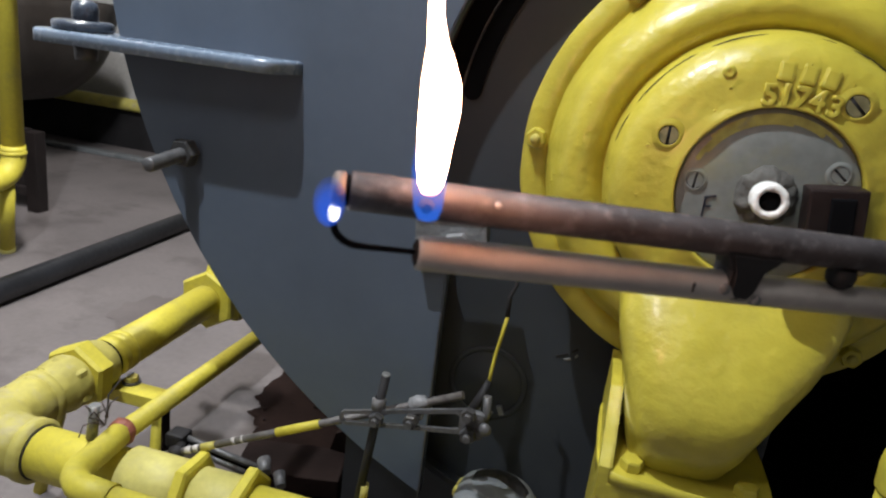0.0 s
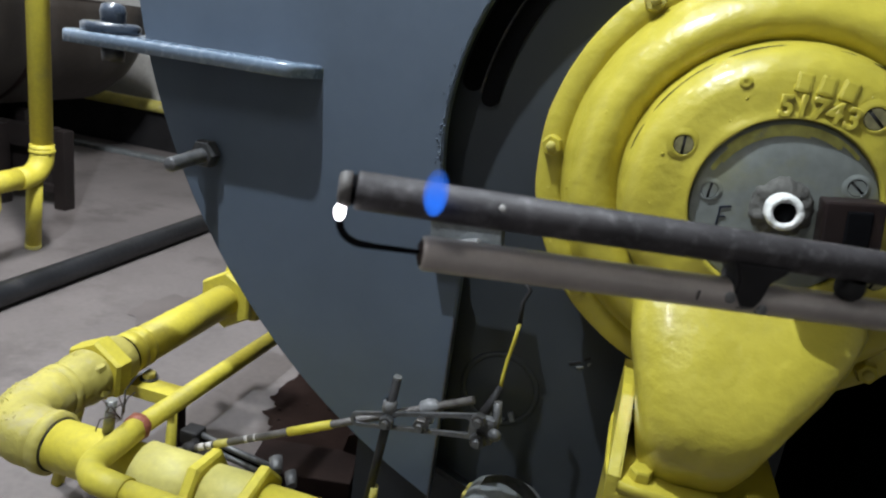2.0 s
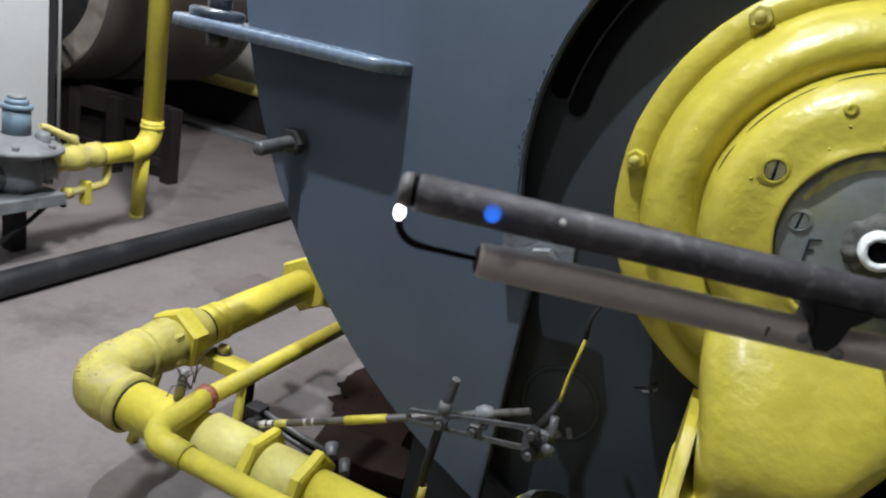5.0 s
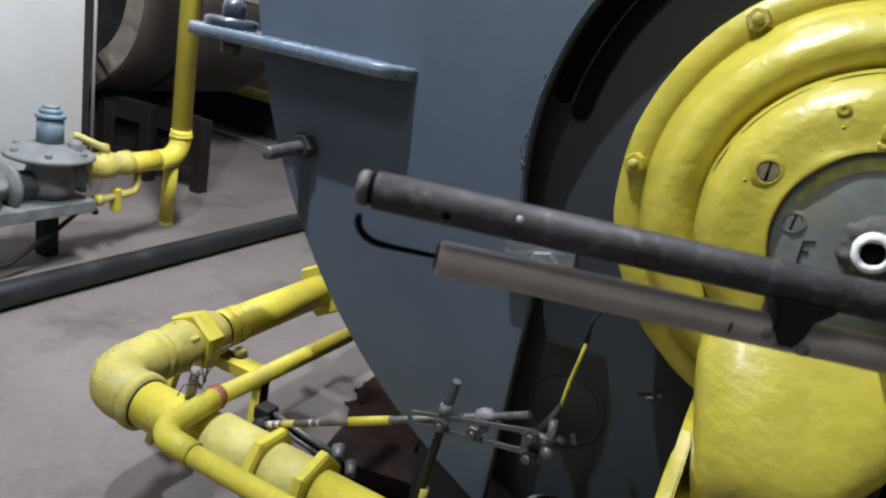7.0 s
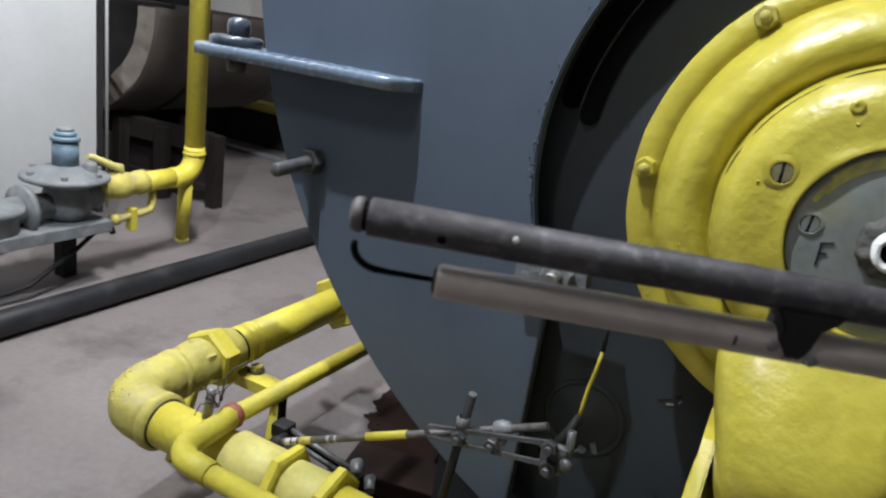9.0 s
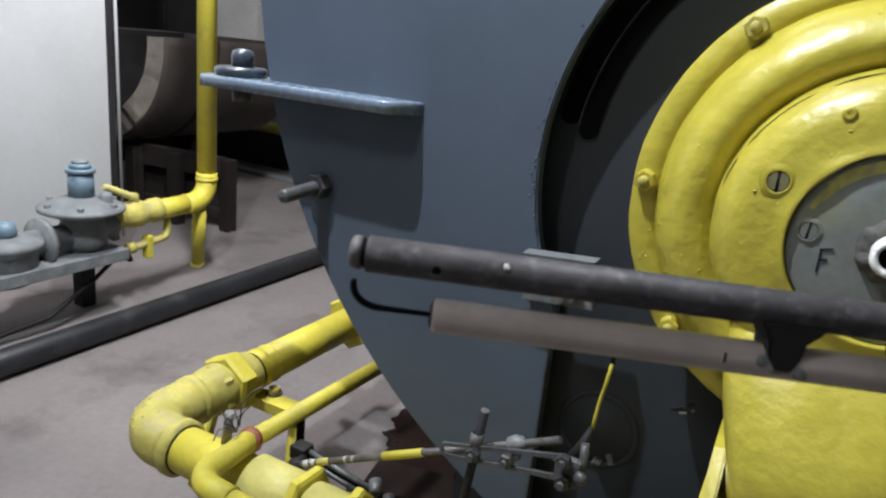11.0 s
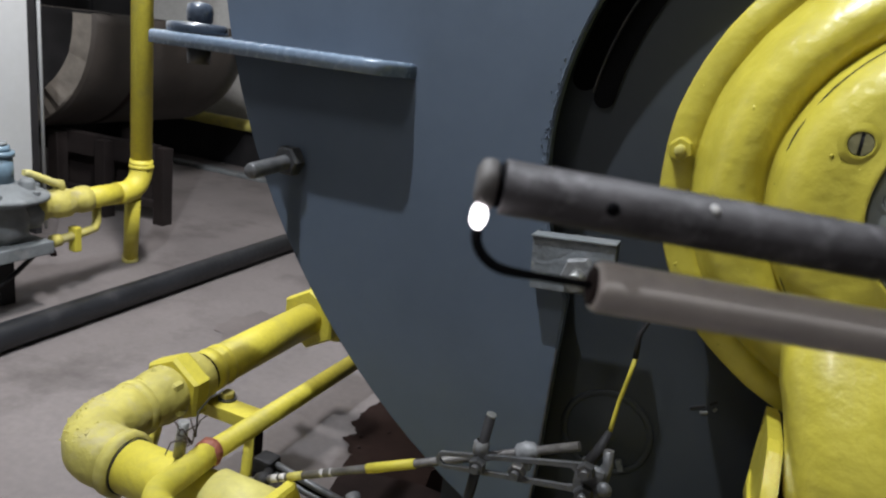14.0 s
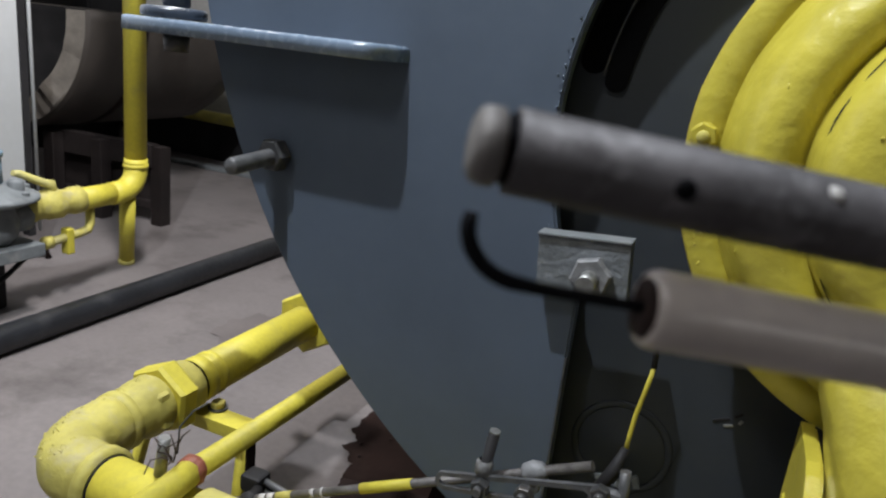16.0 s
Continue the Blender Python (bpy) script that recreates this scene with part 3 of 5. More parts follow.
bpart("nozzle", roughen(add_lathe(blank(), (AX, 0.664, AZ), (-0.10, -1, 0.08), [(0.0195, 0), (0.0205, 0.03), (0.0198, 0.052), (0.0185, 0.057), (0.0125, 0.058), (0.0115, 0.050), (0.0115, 0.01), (0, 0.01)], 40), 0.0009, 160), WHITE_END, burner, "white tape-wrapped fuel nozzle end")
bpart("nozzle_bore", add_lathe(blank(), (AX - 0.0048, 0.616, AZ + 0.0038), (-0.10, -1, 0.08), [(0.0118, 0), (0.0118, 0.0005), (0, 0.0005)], 24), DEAD_BLACK, burner)
# dark holder on the cover plate
hb = add_box(blank(), (-0.031, 0, -0.036), (0.031, 0.045, 0.036), 0.003)
hb.transform(pose(0.388, 0.632, 0.998, 0, -7, 0))
bpart("sight_box", hb, DARK_BROWN, burner, "dark brown sight box")
hb = add_box(blank(), (-0.012, 0, -0.037), (0.014, 0.012, 0.030), 0.002)
hb.transform(pose(0.392, 0.627, 0.995, 0, -7, 0))
bpart("sight_slot", hb, DEAD_BLACK, burner)
# letter F by hand on the cover plate
for (x, z, w, h, t) in ((0.2505, 0.9845, 0.0020, 0.025, 0), (0.2555, 0.9985, 0.0135, 0.0020, 15), (0.2540, 0.9862, 0.0085, 0.0020, 12)):
    b = add_box(blank(), (-w / 2, -0.0006, -h / 2), (w / 2, 0.0006, h / 2))
    b.transform(pose(x, 0.6648, z, 0, -t, 0))
    bpart("ink_stroke", b, INK, burner)
# cast number on the ring, and plain blocks where the maker's word stands
for k, ch in enumerate("51743"):
    cu = bpy.data.curves.new("numeral", "FONT")
    cu.body, cu.size, cu.extrude, cu.bevel_depth, cu.align_x, cu.align_y = ch, 0.033, 0.0034, 0.0012, "CENTER", "CENTER"
    tmp = bpy.data.objects.new("numeral", cu)
    me = bpy.data.meshes.new_from_object(tmp)
    bpy.data.objects.remove(tmp)
    me.materials.clear()
    me.materials.append(YELLOW_CAST)
    ob = new("numeral", me)
    ob.parent = burner
    x, z = (0.292, 0.309, 0.326, 0.343, 0.362)[k], (1.123, 1.125, 1.124, 1.123, 1.119)[k]
    ob.matrix_basis = Matrix.Translation(Vector((x, 0.6625, z)) - burner.location) @ pose(0, 0, 0, 90, 0, 0) @ pose(0, 0, 0, 0, 0, 4 - 4 * k)
for k in range(3):
    x, z = (0.305, 0.329, 0.352)[k], (1.151, 1.150, 1.148)[k]
    b = add_box(blank(), (-0.0095, -0.007, -0.012), (0.0095, 0.004, 0.012), 0.004)
    b.transform(pose(x, 0.6705, z, -14, 4 + 4 * k, 0))
    bpart("cast_block", b, YELLOW_CAST, burner)
bpart("cast_dimple", add_lathe(blank(), (AX - 0.071, 0.669, AZ + 0.135), (0, -1, 0), [(0.008, 0), (0.007, 0.004), (0.003, 0.003), (0, 0.002)], 16), YELLOW_CAST, burner)


def loft(sections, seg=36, power=3.2):
    """Rounded-rectangle sections: z, x0, x1, y0, y1."""
    b = blank()
    rows = []
    for z, x0, x1, y0, y1 in sections:
        row = []
        for k in range(seg):
            a = 2 * math.pi * k / seg
            c, s_ = math.cos(a), math.sin(a)
            px = math.copysign(abs(c) ** (2 / power), c)
            py = math.copysign(abs(s_) ** (2 / power), s_)
            row.append(b.verts.new(((x0 + x1) / 2 + (x1 - x0) / 2 * px, (y0 + y1) / 2 + (y1 - y0) / 2 * py, z)))
        rows.append(row)
    for p, q in zip(rows, rows[1:]):
        for k in range(seg):
            b.faces.new((p[k], p[(k + 1) % seg], q[(k + 1) % seg], q[k])).smooth = True
    b.faces.new(rows[0][::-1])
    b.faces.new(rows[-1])
    return b


steps = [(0.612, 0.228, 0.354, 0.645, 0.80), (0.635, 0.224, 0.357, 0.629, 0.80), (0.66, 0.219, 0.361, 0.608, 0.80), (0.685, 0.214, 0.367, 0.590, 0.80), (0.71, 0.210, 0.375, 0.580, 0.80),
         (0.735, 0.204, 0.387, 0.578, 0.80), (0.76, 0.197, 0.402, 0.584, 0.80), (0.79, 0.187, 0.424, 0.599, 0.80), (0.83, 0.178, 0.449, 0.623, 0.80), (0.865, 0.176, 0.460, 0.648, 0.80), (0.89, 0.184, 0.456, 0.670, 0.80), (0.905, 0.20, 0.44, 0.690, 0.80)]
bpart("air_neck", roughen(loft(steps, 64), 0.0022, 26), YELLOW_CAST, burner, "yellow tapering air inlet neck")
bm = add_box(blank(), (0.193, 0.598, 0.30), (0.402, 0.80, 0.628), 0.008)
bpart("inlet_box", roughen(bm, 0.001, 20), YELLOW_CAST, burner, "yellow inlet box under the neck")
bm = loft([(0.623, 0.186, 0.408, 0.592, 0.81), (0.640, 0.186, 0.408, 0.592, 0.81)], 36, 6)
bpart("inlet_flange", bm, YELLOW_CAST, burner)
for x, y in ((0.231, 0.618), (0.372, 0.618), (0.205, 0.735)):
    bpart("inlet_bolt", add_hex(blank(), (x, y, 0.640), (x, y, 0.655), 0.027, 0.4), YELLOW_CAST, burner)
ear = add_slab(blank(), [(0.598, 0.60), (0.598, 0.645), (0.655, 0.690), (0.690, 0.716), (0.710, 0.722), (0.80, 0.722), (0.80, 0.60)], -0.207, -0.190, 0.003)
ear.transform(pose(0, 0, 0, 0, 0, 90))
bpart("inlet_ear", ear, YELLOW_CAST, burner, "rubbed pale yellow flange ear")

side = thing("upright_pipe", "short upright yellow pipe beside the burner inlet", "pipe", (0.568, 0.66, 0.0))
bpart("pipe_run", add_cyl(blank(), (0.568, 0.66, 0.0), (0.568, 0.66, 0.72), 0.036), YELLOW, side)
bpart("pipe_cap", add_lathe(blank(), (0.568, 0.66, 0.70), (0, 0, 1), [(0.040, -0.03), (0.042, 0.0), (0.040, 0.02), (0.03, 0.03), (0, 0.032)], 32), YELLOW, side)

# ---- gas train in front of the boiler ----
GX, GY, GZ, GR = -0.889, 0.690, 0.345, 0.046
train = thing("gas_pipe", "yellow painted gas pipe run with elbow, union and couplings", "pipe", (GX, GY, 0.0))
bpart("long_run", add_cyl(blank(), (GX, 0.99, GZ), (GX, 1.46, GZ), GR, seg=40), YELLOW, train, "yellow pipe run")
bpart("far_collar", add_hex(blank(), (GX, 1.435, GZ), (GX, 1.470, GZ), 0.150, 0.26), YELLOW, train, "yellow hexagonal valve collar")
bpart("valve_body", add_box(blank(), (GX - 0.04, 1.49, GZ - 0.075), (GX + 0.075, 1.60, GZ + 0.085), 0.018), YELLOW, train)
el = [(GX, 0.835, GZ), (GX, 0.80, GZ)] + bend((GX + 0.085, 0.775, GZ), 0.085, math.pi, 1.5 * math.pi, ((1, 0, 0), (0, 1, 0)), 12) + [(-0.765, GY, GZ)]
bpart("elbow", roughen(add_sweep(blank(), el, 0.055, 36), 0.0022, 30), YELLOW_DUSTY, train, "dusty yellow pipe elbow")
bpart("elbow_lip", add_lathe(blank(), (-0.778, GY, GZ), (1, 0, 0), [(0.052, 0), (0.0585, 0.003), (0.0585, 0.020), (0.050, 0.024)], 40), YELLOW_DUSTY, train)
bpart("elbow_lip", add_lathe(blank(), (GX, 0.822, GZ), (0, 1, 0), [(0.050, 0), (0.0585, 0.003), (0.0585, 0.020), (0.048, 0.024)], 40), YELLOW_DUSTY, train)
for p_, d_ in (((-0.7535, GY, GZ), (1, 0, 0)), ((GX, 0.8195, GZ), (0, 1, 0))):
    bpart("joint_gap", roughen(add_lathe(blank(), p_, d_, [(0.046, 0), (0.0490, 0.0004), (0.0490, 0.0024), (0.046, 0.0028)], 40), 0.0008, 40), SOOT_OR_DARK, train)
un = bpart("union", roughen(add_lathe(blank(), (GX, 0.842, GZ), (0, 1, 0), [(0.047, 0), (0.053, 0.006), (0.053, 0.028), (0.057, 0.034), (0.060, 0.05), (0.060, 0.075), (0.055, 0.082), (0.055, 0.17), (0.048, 0.175)], 36), 0.0015, 40), YELLOW_DUSTY, train, "dusty yellow pipe union")
bpart("union_nut", add_hex(blank(), (GX, 0.925, GZ), (GX, 0.975, GZ), 0.132, 0.35), YELLOW, un)
bpart("union_ring", add_hex(blank(), (GX, 0.885, GZ), (GX, 0.915, GZ), 0.112, 0.1), YELLOW_DUSTY, un)
bpart("sleeve_gap", add_cyl(blank(), (GX, 1.021, GZ), (GX, 1.024, GZ), 0.0485, seg=36), DEAD_BLACK, train)
bpart("sleeve", add_cyl(blank(), (GX, 1.024, GZ), (GX, 1.055, GZ), 0.0495, seg=36), YELLOW, train)
bpart("short_run", add_cyl(blank(), (-0.772, GY, GZ), (-0.50, GY, GZ), 0.047, seg=40), YELLOW, train, "yellow pipe run")
cp = bpart("coupling", roughen(add_lathe(blank(), (-0.575, GY, GZ), (1, 0, 0), [(0.046, 0), (0.055, 0.005), (0.055, 0.115), (0.047, 0.12)], 36), 0.0012, 50), YELLOW_PALE, train, "pale yellow sealed coupling")
bpart("hex_collar", add_hex(blank(), (-0.462, GY, GZ), (-0.440, GY, GZ), 0.128, 0.2), YELLOW, cp)
cp = bpart("coupling", roughen(add_lathe(blank(), (-0.441, GY, GZ), (1, 0, 0), [(0.046, 0), (0.052, 0.005), (0.052, 0.085), (0.047, 0.09)], 36), 0.0012, 50), YELLOW_PALE, train, "pale yellow sealed coupling")
bpart("hex_collar", add_hex(blank(), (-0.358, GY, GZ), (-0.336, GY, GZ), 0.128, 0.5), YELLOW, cp)
bpart("end_run", add_cyl(blank(), (-0.355, GY, GZ), (0.19, GY, GZ), 0.045, seg=40), YELLOW, train, "yellow pipe run")

# flaking, dusty paint on top of the elbow and union
rng = random.Random(31)
bm = blank()
for k in range(130):
    if k < 70:
        a = math.radians(rng.uniform(180, 262))
        c = Vector((GX + 0.085 + 0.085 * math.cos(a), 0.775 + 0.085 * math.sin(a), GZ))
        rr, out = 0.0555, Vector((math.cos(a), math.sin(a), 0))
    else:
        c = Vector((GX, rng.uniform(0.80, 1.02), GZ))
        rr, out = 0.055, Vector((rng.choice((-1, 1)), 0, 0))
    u = rng.gauss(0.95, 0.35)
    p = c + rr * (math.cos(u) * out + math.sin(u) * Vector((0, 0, 1)))
    s = rng.uniform(0.0010, 0.0030)
    bmesh.ops.create_icosphere(bm, subdivisions=1, radius=s, matrix=pose(p.x, p.y, p.z, rng.uniform(0, 60), rng.uniform(0, 60), rng.uniform(0, 90)) @ Matrix.Diagonal((1.0, rng.uniform(0.5, 1.2), 0.35, 1)))
tagged(bpart("flaking_paint", bm, YELLOW_DUSTY, train, "dusty flakes of loose paint"), kind="stuff")

# thin pilot line
SZ = 0.415
pilot = thing("pilot_pipe", "thin yellow pilot gas pipe bent back on itself", "pipe", (-0.60, 0.70, 0.0))
bpart("long_run", add_cyl(blank(), (-0.601, 0.70, SZ), (-0.598, 1.35, SZ - 0.02), 0.0185, seg=24), YELLOW, pilot)
pts = [(-0.601, 0.71, SZ), (-0.597, 0.66, SZ)] + bend((-0.545, 0.61, SZ), 0.050, math.pi, 1.5 * math.pi, ((1, 0, 0), (0, 1, 0)), 10) + [(-0.50, 0.558, SZ)]
bpart("elbow", roughen(add_sweep(blank(), pts, 0.0218, 24), 0.0015, 60), YELLOW, pilot)
bpart("near_run", add_cyl(blank(), (-0.53, 0.558, SZ), (0.10, 0.56, SZ - 0.01), 0.0188, seg=24), YELLOW, pilot)
bpart("sealant_ring", roughen(add_lathe(blank(), (-0.602, 0.700, SZ), (0, 1, 0), [(0.018, 0), (0.0235, 0.004), (0.0245, 0.018), (0.019, 0.024)], 24), 0.003, 90), RED_TAPE, pilot, "crumbling red-brown thread sealant")
rng = random.Random(9)
bm = blank()
for k in range(9):
    p = Vector((-0.628, 0.70, SZ + 0.012))
    q = p + Vector((rng.uniform(-0.04, 0.025), rng.uniform(-0.02, 0.03), rng.uniform(0.0, 0.05)))
    r_ = q + Vector((rng.uniform(-0.02, 0.03), rng.uniform(-0.02, 0.02), rng.uniform(-0.015, 0.03)))
    add_sweep(bm, [p, p.lerp(q, 0.5) + Vector((0, 0, 0.006)), q, r_], 0.0012, 6)
bpart("hemp_tuft", bm, WOOD, pilot, "frayed brown hemp strands")
bpart("wire_tail", add_sweep(blank(), [(-0.63, 0.71, SZ + 0.02), (-0.635, 0.72, SZ + 0.06), (-0.622, 0.735, SZ + 0.085), (-0.607, 0.75, SZ + 0.097)], 0.0016, 6), STEEL_DARK, pilot)
bpart("plug_stub", add_cyl(blank(), (-0.655, 0.70, SZ - 0.02), (-0.650, 0.705, SZ + 0.045), 0.010, 0.009, 12), STEEL, pilot)

# pipe stand
stand = thing("pipe_stand", "yellow angle iron stand under the gas pipe", "stand", (-0.83, 1.03, 0.0))
bpart("crossbar", add_box(blank(), (-0.98, 1.002, 0.262), (-0.735, 1.052, 0.292), 0.002), YELLOW, stand)
for x, y, dx in ((-0.965, 0.985, -0.055), (-0.755, 1.035, 0.0)):
    b = blank()
    add_sweep(b, [(x + dx, y - 0.03, 0.0), (x, y, 0.263)], 0.0145, 4)
    bpart("leg", b, YELLOW, stand)
# thin dark strip painting the shaded side of the near leg
bpart("leg_shade", add_box(blank(), (-0.7415, 1.022, 0.0), (-0.7375, 1.050, 0.262)), RUST, stand)
bpart("clamp_strap", add_lathe(blank(), (GX, 1.072, GZ), (0, 1, 0), [(0.0465, 0), (0.049, 0.001), (0.049, 0.014), (0.0465, 0.015)], 36), YELLOW, stand)
bolt = bpart("clamp_bolt", add_hex(blank(), (-0.835, 1.045, 0.293), (-0.835, 1.045, 0.309), 0.028, 0.2), YELLOW_DUSTY, stand)
bpart("clamp_washer", add_cyl(blank(), (-0.835, 1.045, 0.2925), (-0.835, 1.045, 0.2965), 0.021), STEEL_DARK, bolt)

# ---- damper linkage ----
link = thing("damper_linkage", "greasy steel damper linkage with yellow marked rod", "linkage", (-0.15, 0.715, 0.0))
LY = 0.712


def along(p, q, s):
    return Vector(p).lerp(Vector(q), s)


rodA, rodB = Vector((-0.540, 0.735, 0.370)), Vector((-0.017, 0.733, 0.625))
rod = bpart("long_rod", add_cyl(blank(), rodA, rodB, 0.0064, seg=16), ROD, link, "long brown-grey push rod")
bpart("yellow_mark", roughen(add_cyl(blank(), along(rodA, rodB, 0.42), along(rodA, rodB, 0.565), 0.0076, seg=16), 0.0006, 90), YELLOW, rod, "yellow paint mark")
bpart("yellow_mark", add_cyl(blank(), along(rodA, rodB, 0.155), along(rodA, rodB, 0.205), 0.0070, seg=16), YELLOW_DUSTY, rod)
for s0, s1 in ((0.095, 0.118), (0.125, 0.145), (0.265, 0.278), (0.30, 0.306)):
    bpart("paint_fleck", roughen(add_cyl(blank(), along(rodA, rodB, s0), along(rodA, rodB, s1), 0.0068, seg=12), 0.0008, 200), CLOTH_WHITE, rod)
bpart("rod_clamp", roughen(add_lathe(blank(), along(rodA, rodB, 0.845), rodB - rodA, [(0.007, 0), (0.013, 0.004), (0.0145, 0.016), (0.012, 0.026), (0.007, 0.032)], 16), 0.003, 90), LINK_PALE, rod)
bpart("clamp_foot", roughen(add_box(blank(), (-0.096, 0.722, 0.570), (-0.074, 0.734, 0.600), 0.004), 0.001, 60), LINK_PALE, rod)
# slotted bar: a flat closed loop widening to the clevis
o_, i_ = [], []
for k in range(13):
    a = math.pi / 2 + math.pi * k / 12
    o_.append((-0.192 + 0.0125 * math.cos(a), 0.5525 + 0.0125 * math.sin(a)))
    i_.append((-0.192 + 0.0070 * math.cos(a), 0.5525 + 0.0070 * math.sin(a)))
o_ += [(-0.010, 0.572), (0.004, 0.578), (0.006, 0.606), (-0.004, 0.616)]
i_ += [(-0.022, 0.5775), (-0.014, 0.5800), (-0.014, 0.6015), (-0.020, 0.6045)]
b = blank()
for y_ in (LY - 0.003, LY + 0.003):
    vo, vi = [b.verts.new((x, y_, z)) for x, z in o_], [b.verts.new((x, y_, z)) for x, z in i_]
    for k in range(len(o_)):
        k2 = (k + 1) % len(o_)
        b.faces.new((vo[k], vo[k2], vi[k2], vi[k]))
    if y_ < LY:
        keep = (vo, vi)
for near, far in zip(keep, (vo, vi)):
    for k in range(len(near)):
        k2 = (k + 1) % len(near)
        b.faces.new((near[k], near[k2], far[k2], far[k]))
bar = bpart("slotted_bar", b, LINK_GREY, link, "slotted grey steel lever")
for x, z, rr in ((-0.142, 0.566, 0.0125), (-0.087, 0.577, 0.0125), (0.000, 0.611, 0.012), (0.003, 0.577, 0.0135)):
    nutp = bpart("pivot_nut", add_hex(blank(), (x, LY - 0.003, z), (x, LY - 0.016, z), rr * 1.7, x * 9), STEEL_DARK, bar)
    bpart("pivot_pin", add_cyl(blank(), (x, LY - 0.015, z), (x, LY - 0.024, z), 0.0058, seg=12), LINK_GREY, nutp)
bpart("clevis", roughen(add_box(blank(), (-0.012, LY - 0.003, 0.565), (0.024, LY + 0.014, 0.612), 0.008), 0.001, 50), LINK_GREY, link)
bpart("clevis_stem", add_sweep(blank(), [(0.022, LY + 0.006, 0.590), (0.024, LY + 0.010, 0.612), (0.021, LY + 0.014, 0.636)], 0.0065, 10), LINK_GREY, link)
bpart("clevis_end", add_lathe(blank(), (0.026, LY - 0.002, 0.590), (0, -1, 0), [(0.010, 0), (0.0105, 0.004), (0.006, 0.009), (0, 0.010)], 16), LINK_GREY, link)
# upright rod
up = bpart("upright_rod", add_cyl(blank(), (-0.139, LY + 0.01, 0.634), (-0.172, LY + 0.012, 0.33), 0.0072, seg=16), SOOT_OR_DARK, link, "dark upright rod")
bpart("rod_tip", add_cyl(blank(), (-0.1388, LY + 0.01, 0.634), (-0.1384, LY + 0.01, 0.637), 0.0068, seg=16), STEEL, up)
bpart("yellow_mark", add_cyl(blank(), (-0.1568, LY + 0.0122, 0.430), (-0.1585, LY + 0.0126, 0.395), 0.0082, seg=16), YELLOW_DUSTY, up)
bpart("rod_eye", roughen(add_lathe(blank(), (-0.145, LY + 0.005, 0.575), (0.05, 0, 1), [(0.008, 0), (0.0112, 0.003), (0.0112, 0.018), (0.008, 0.022)], 16), 0.001, 90), LINK_PALE, up)
# blackened hub and channel arm at the lower end of the rod
bpart("crank_hub", roughen(add_box(blank(), (-0.566, 0.780, 0.352), (-0.528, 0.815, 0.382), 0.006), 0.002, 40), SOOT_OR_DARK, link, "blackened crank hub")
for dz in (-0.010, 0.010):
    b = add_sweep(blank(), [(-0.548, 0.80, 0.366 + dz * 0.8), (-0.470, 0.80, 0.350 + dz), (-0.385, 0.80, 0.338 + dz)], 0.0062, 6)
    bpart("channel_side", b, LINK_GREY, link)
bpart("channel_web", add_sweep(blank(), [(-0.545, 0.806, 0.366), (-0.470, 0.806, 0.350), (-0.388, 0.806, 0.338)], 0.007, 6), DEAD_BLACK, link)
for x, z, rr in ((-0.382, 0.356, 0.013), (-0.430, 0.311, 0.017), (-0.350, 0.336, 0.011)):
    bpart("crank_boss", roughen(add_cyl(blank(), (x, 0.815, z), (x + 0.016, 0.792, z - 0.010), rr, rr * 0.85, 14), 0.0015, 60), LINK_GREY, link)
bpart("ball_joint", roughen(add_lathe(blank(), (-0.522, 0.735, 0.379), rodB - rodA, [(0, 0), (0.011, 0.003), (0.013, 0.016), (0.008, 0.026), (0, 0.028)], 16), 0.001, 60), SOOT_OR_DARK, link)
bpart("link_tail", add_sweep(blank(), [(-0.512, 0.735, 0.383), (-0.520, 0.76, 0.372), (-0.530, 0.78, 0.366)], 0.009, 10), SOOT_OR_DARK, link)

solid("ignition_wire", add_sweep(blank(), [(0.011, 0.800, 0.618), (0.012, 0.803, 0.640), (0.014, 0.806, 0.668), (0.019, 0.806, 0.700), (0.024, 0.80, 0.738)], 0.0030, 10), YELLOW, "short yellow coated wire hanging before the plate", "wire")
bm = add_sweep(blank(), [(0.011, 0.80, 0.624), (0.004, 0.79, 0.598), (-0.010, 0.775, 0.572)], 0.0085, 12, [0.6, 1.0, 1.0])
solid("wire_boot", bm, SOOT_OR_DARK, "black rubber boot on the yellow wire", "boot")
bm = add_sweep(blank(), [(0.024, 0.80, 0.738), (0.022, 0.806, 0.77), (0.03, 0.812, 0.79), (0.018, 0.815, 0.80)], 0.0035, 8)
solid("wire_tail", bm, SOOT_OR_DARK, "bent black wire end", "wire")

# round capped fitting low under the burner
cap = thing("capped_fitting", "round dusty metal fitting wrapped with yellow-stained foil", "fitting", (0.045, 0.74, 0.0))
bpart("body", roughen(add_lathe(blank(), (0.045, 0.74, 0.0), (0, 0, 1), [(0.058, 0.0), (0.058, 0.42), (0.054, 0.448), (0.040, 0.462), (0.0, 0.468)], 40), 0.0015, 40), DUSTY_GREY, cap)
bpart("foil_collar", roughen(add_lathe(blank(), (0.055, 0.762, 0.40), (0.05, 0.1, 1), [(0.066, 0), (0.069, 0.02), (0.067, 0.040), (0.058, 0.056), (0.047, 0.062)], 44), 0.004, 45), FOIL, cap, "crumpled foil wrap")
bpart("yellow_smear", roughen(add_lathe(blank(), (0.055, 0.762, 0.40), (0.05, 0.1, 1), [(0.068, 0.028), (0.0725, 0.033), (0.0715, 0.038), (0.066, 0.042)], 44), 0.0035, 45), YELLOW_DUSTY, cap)

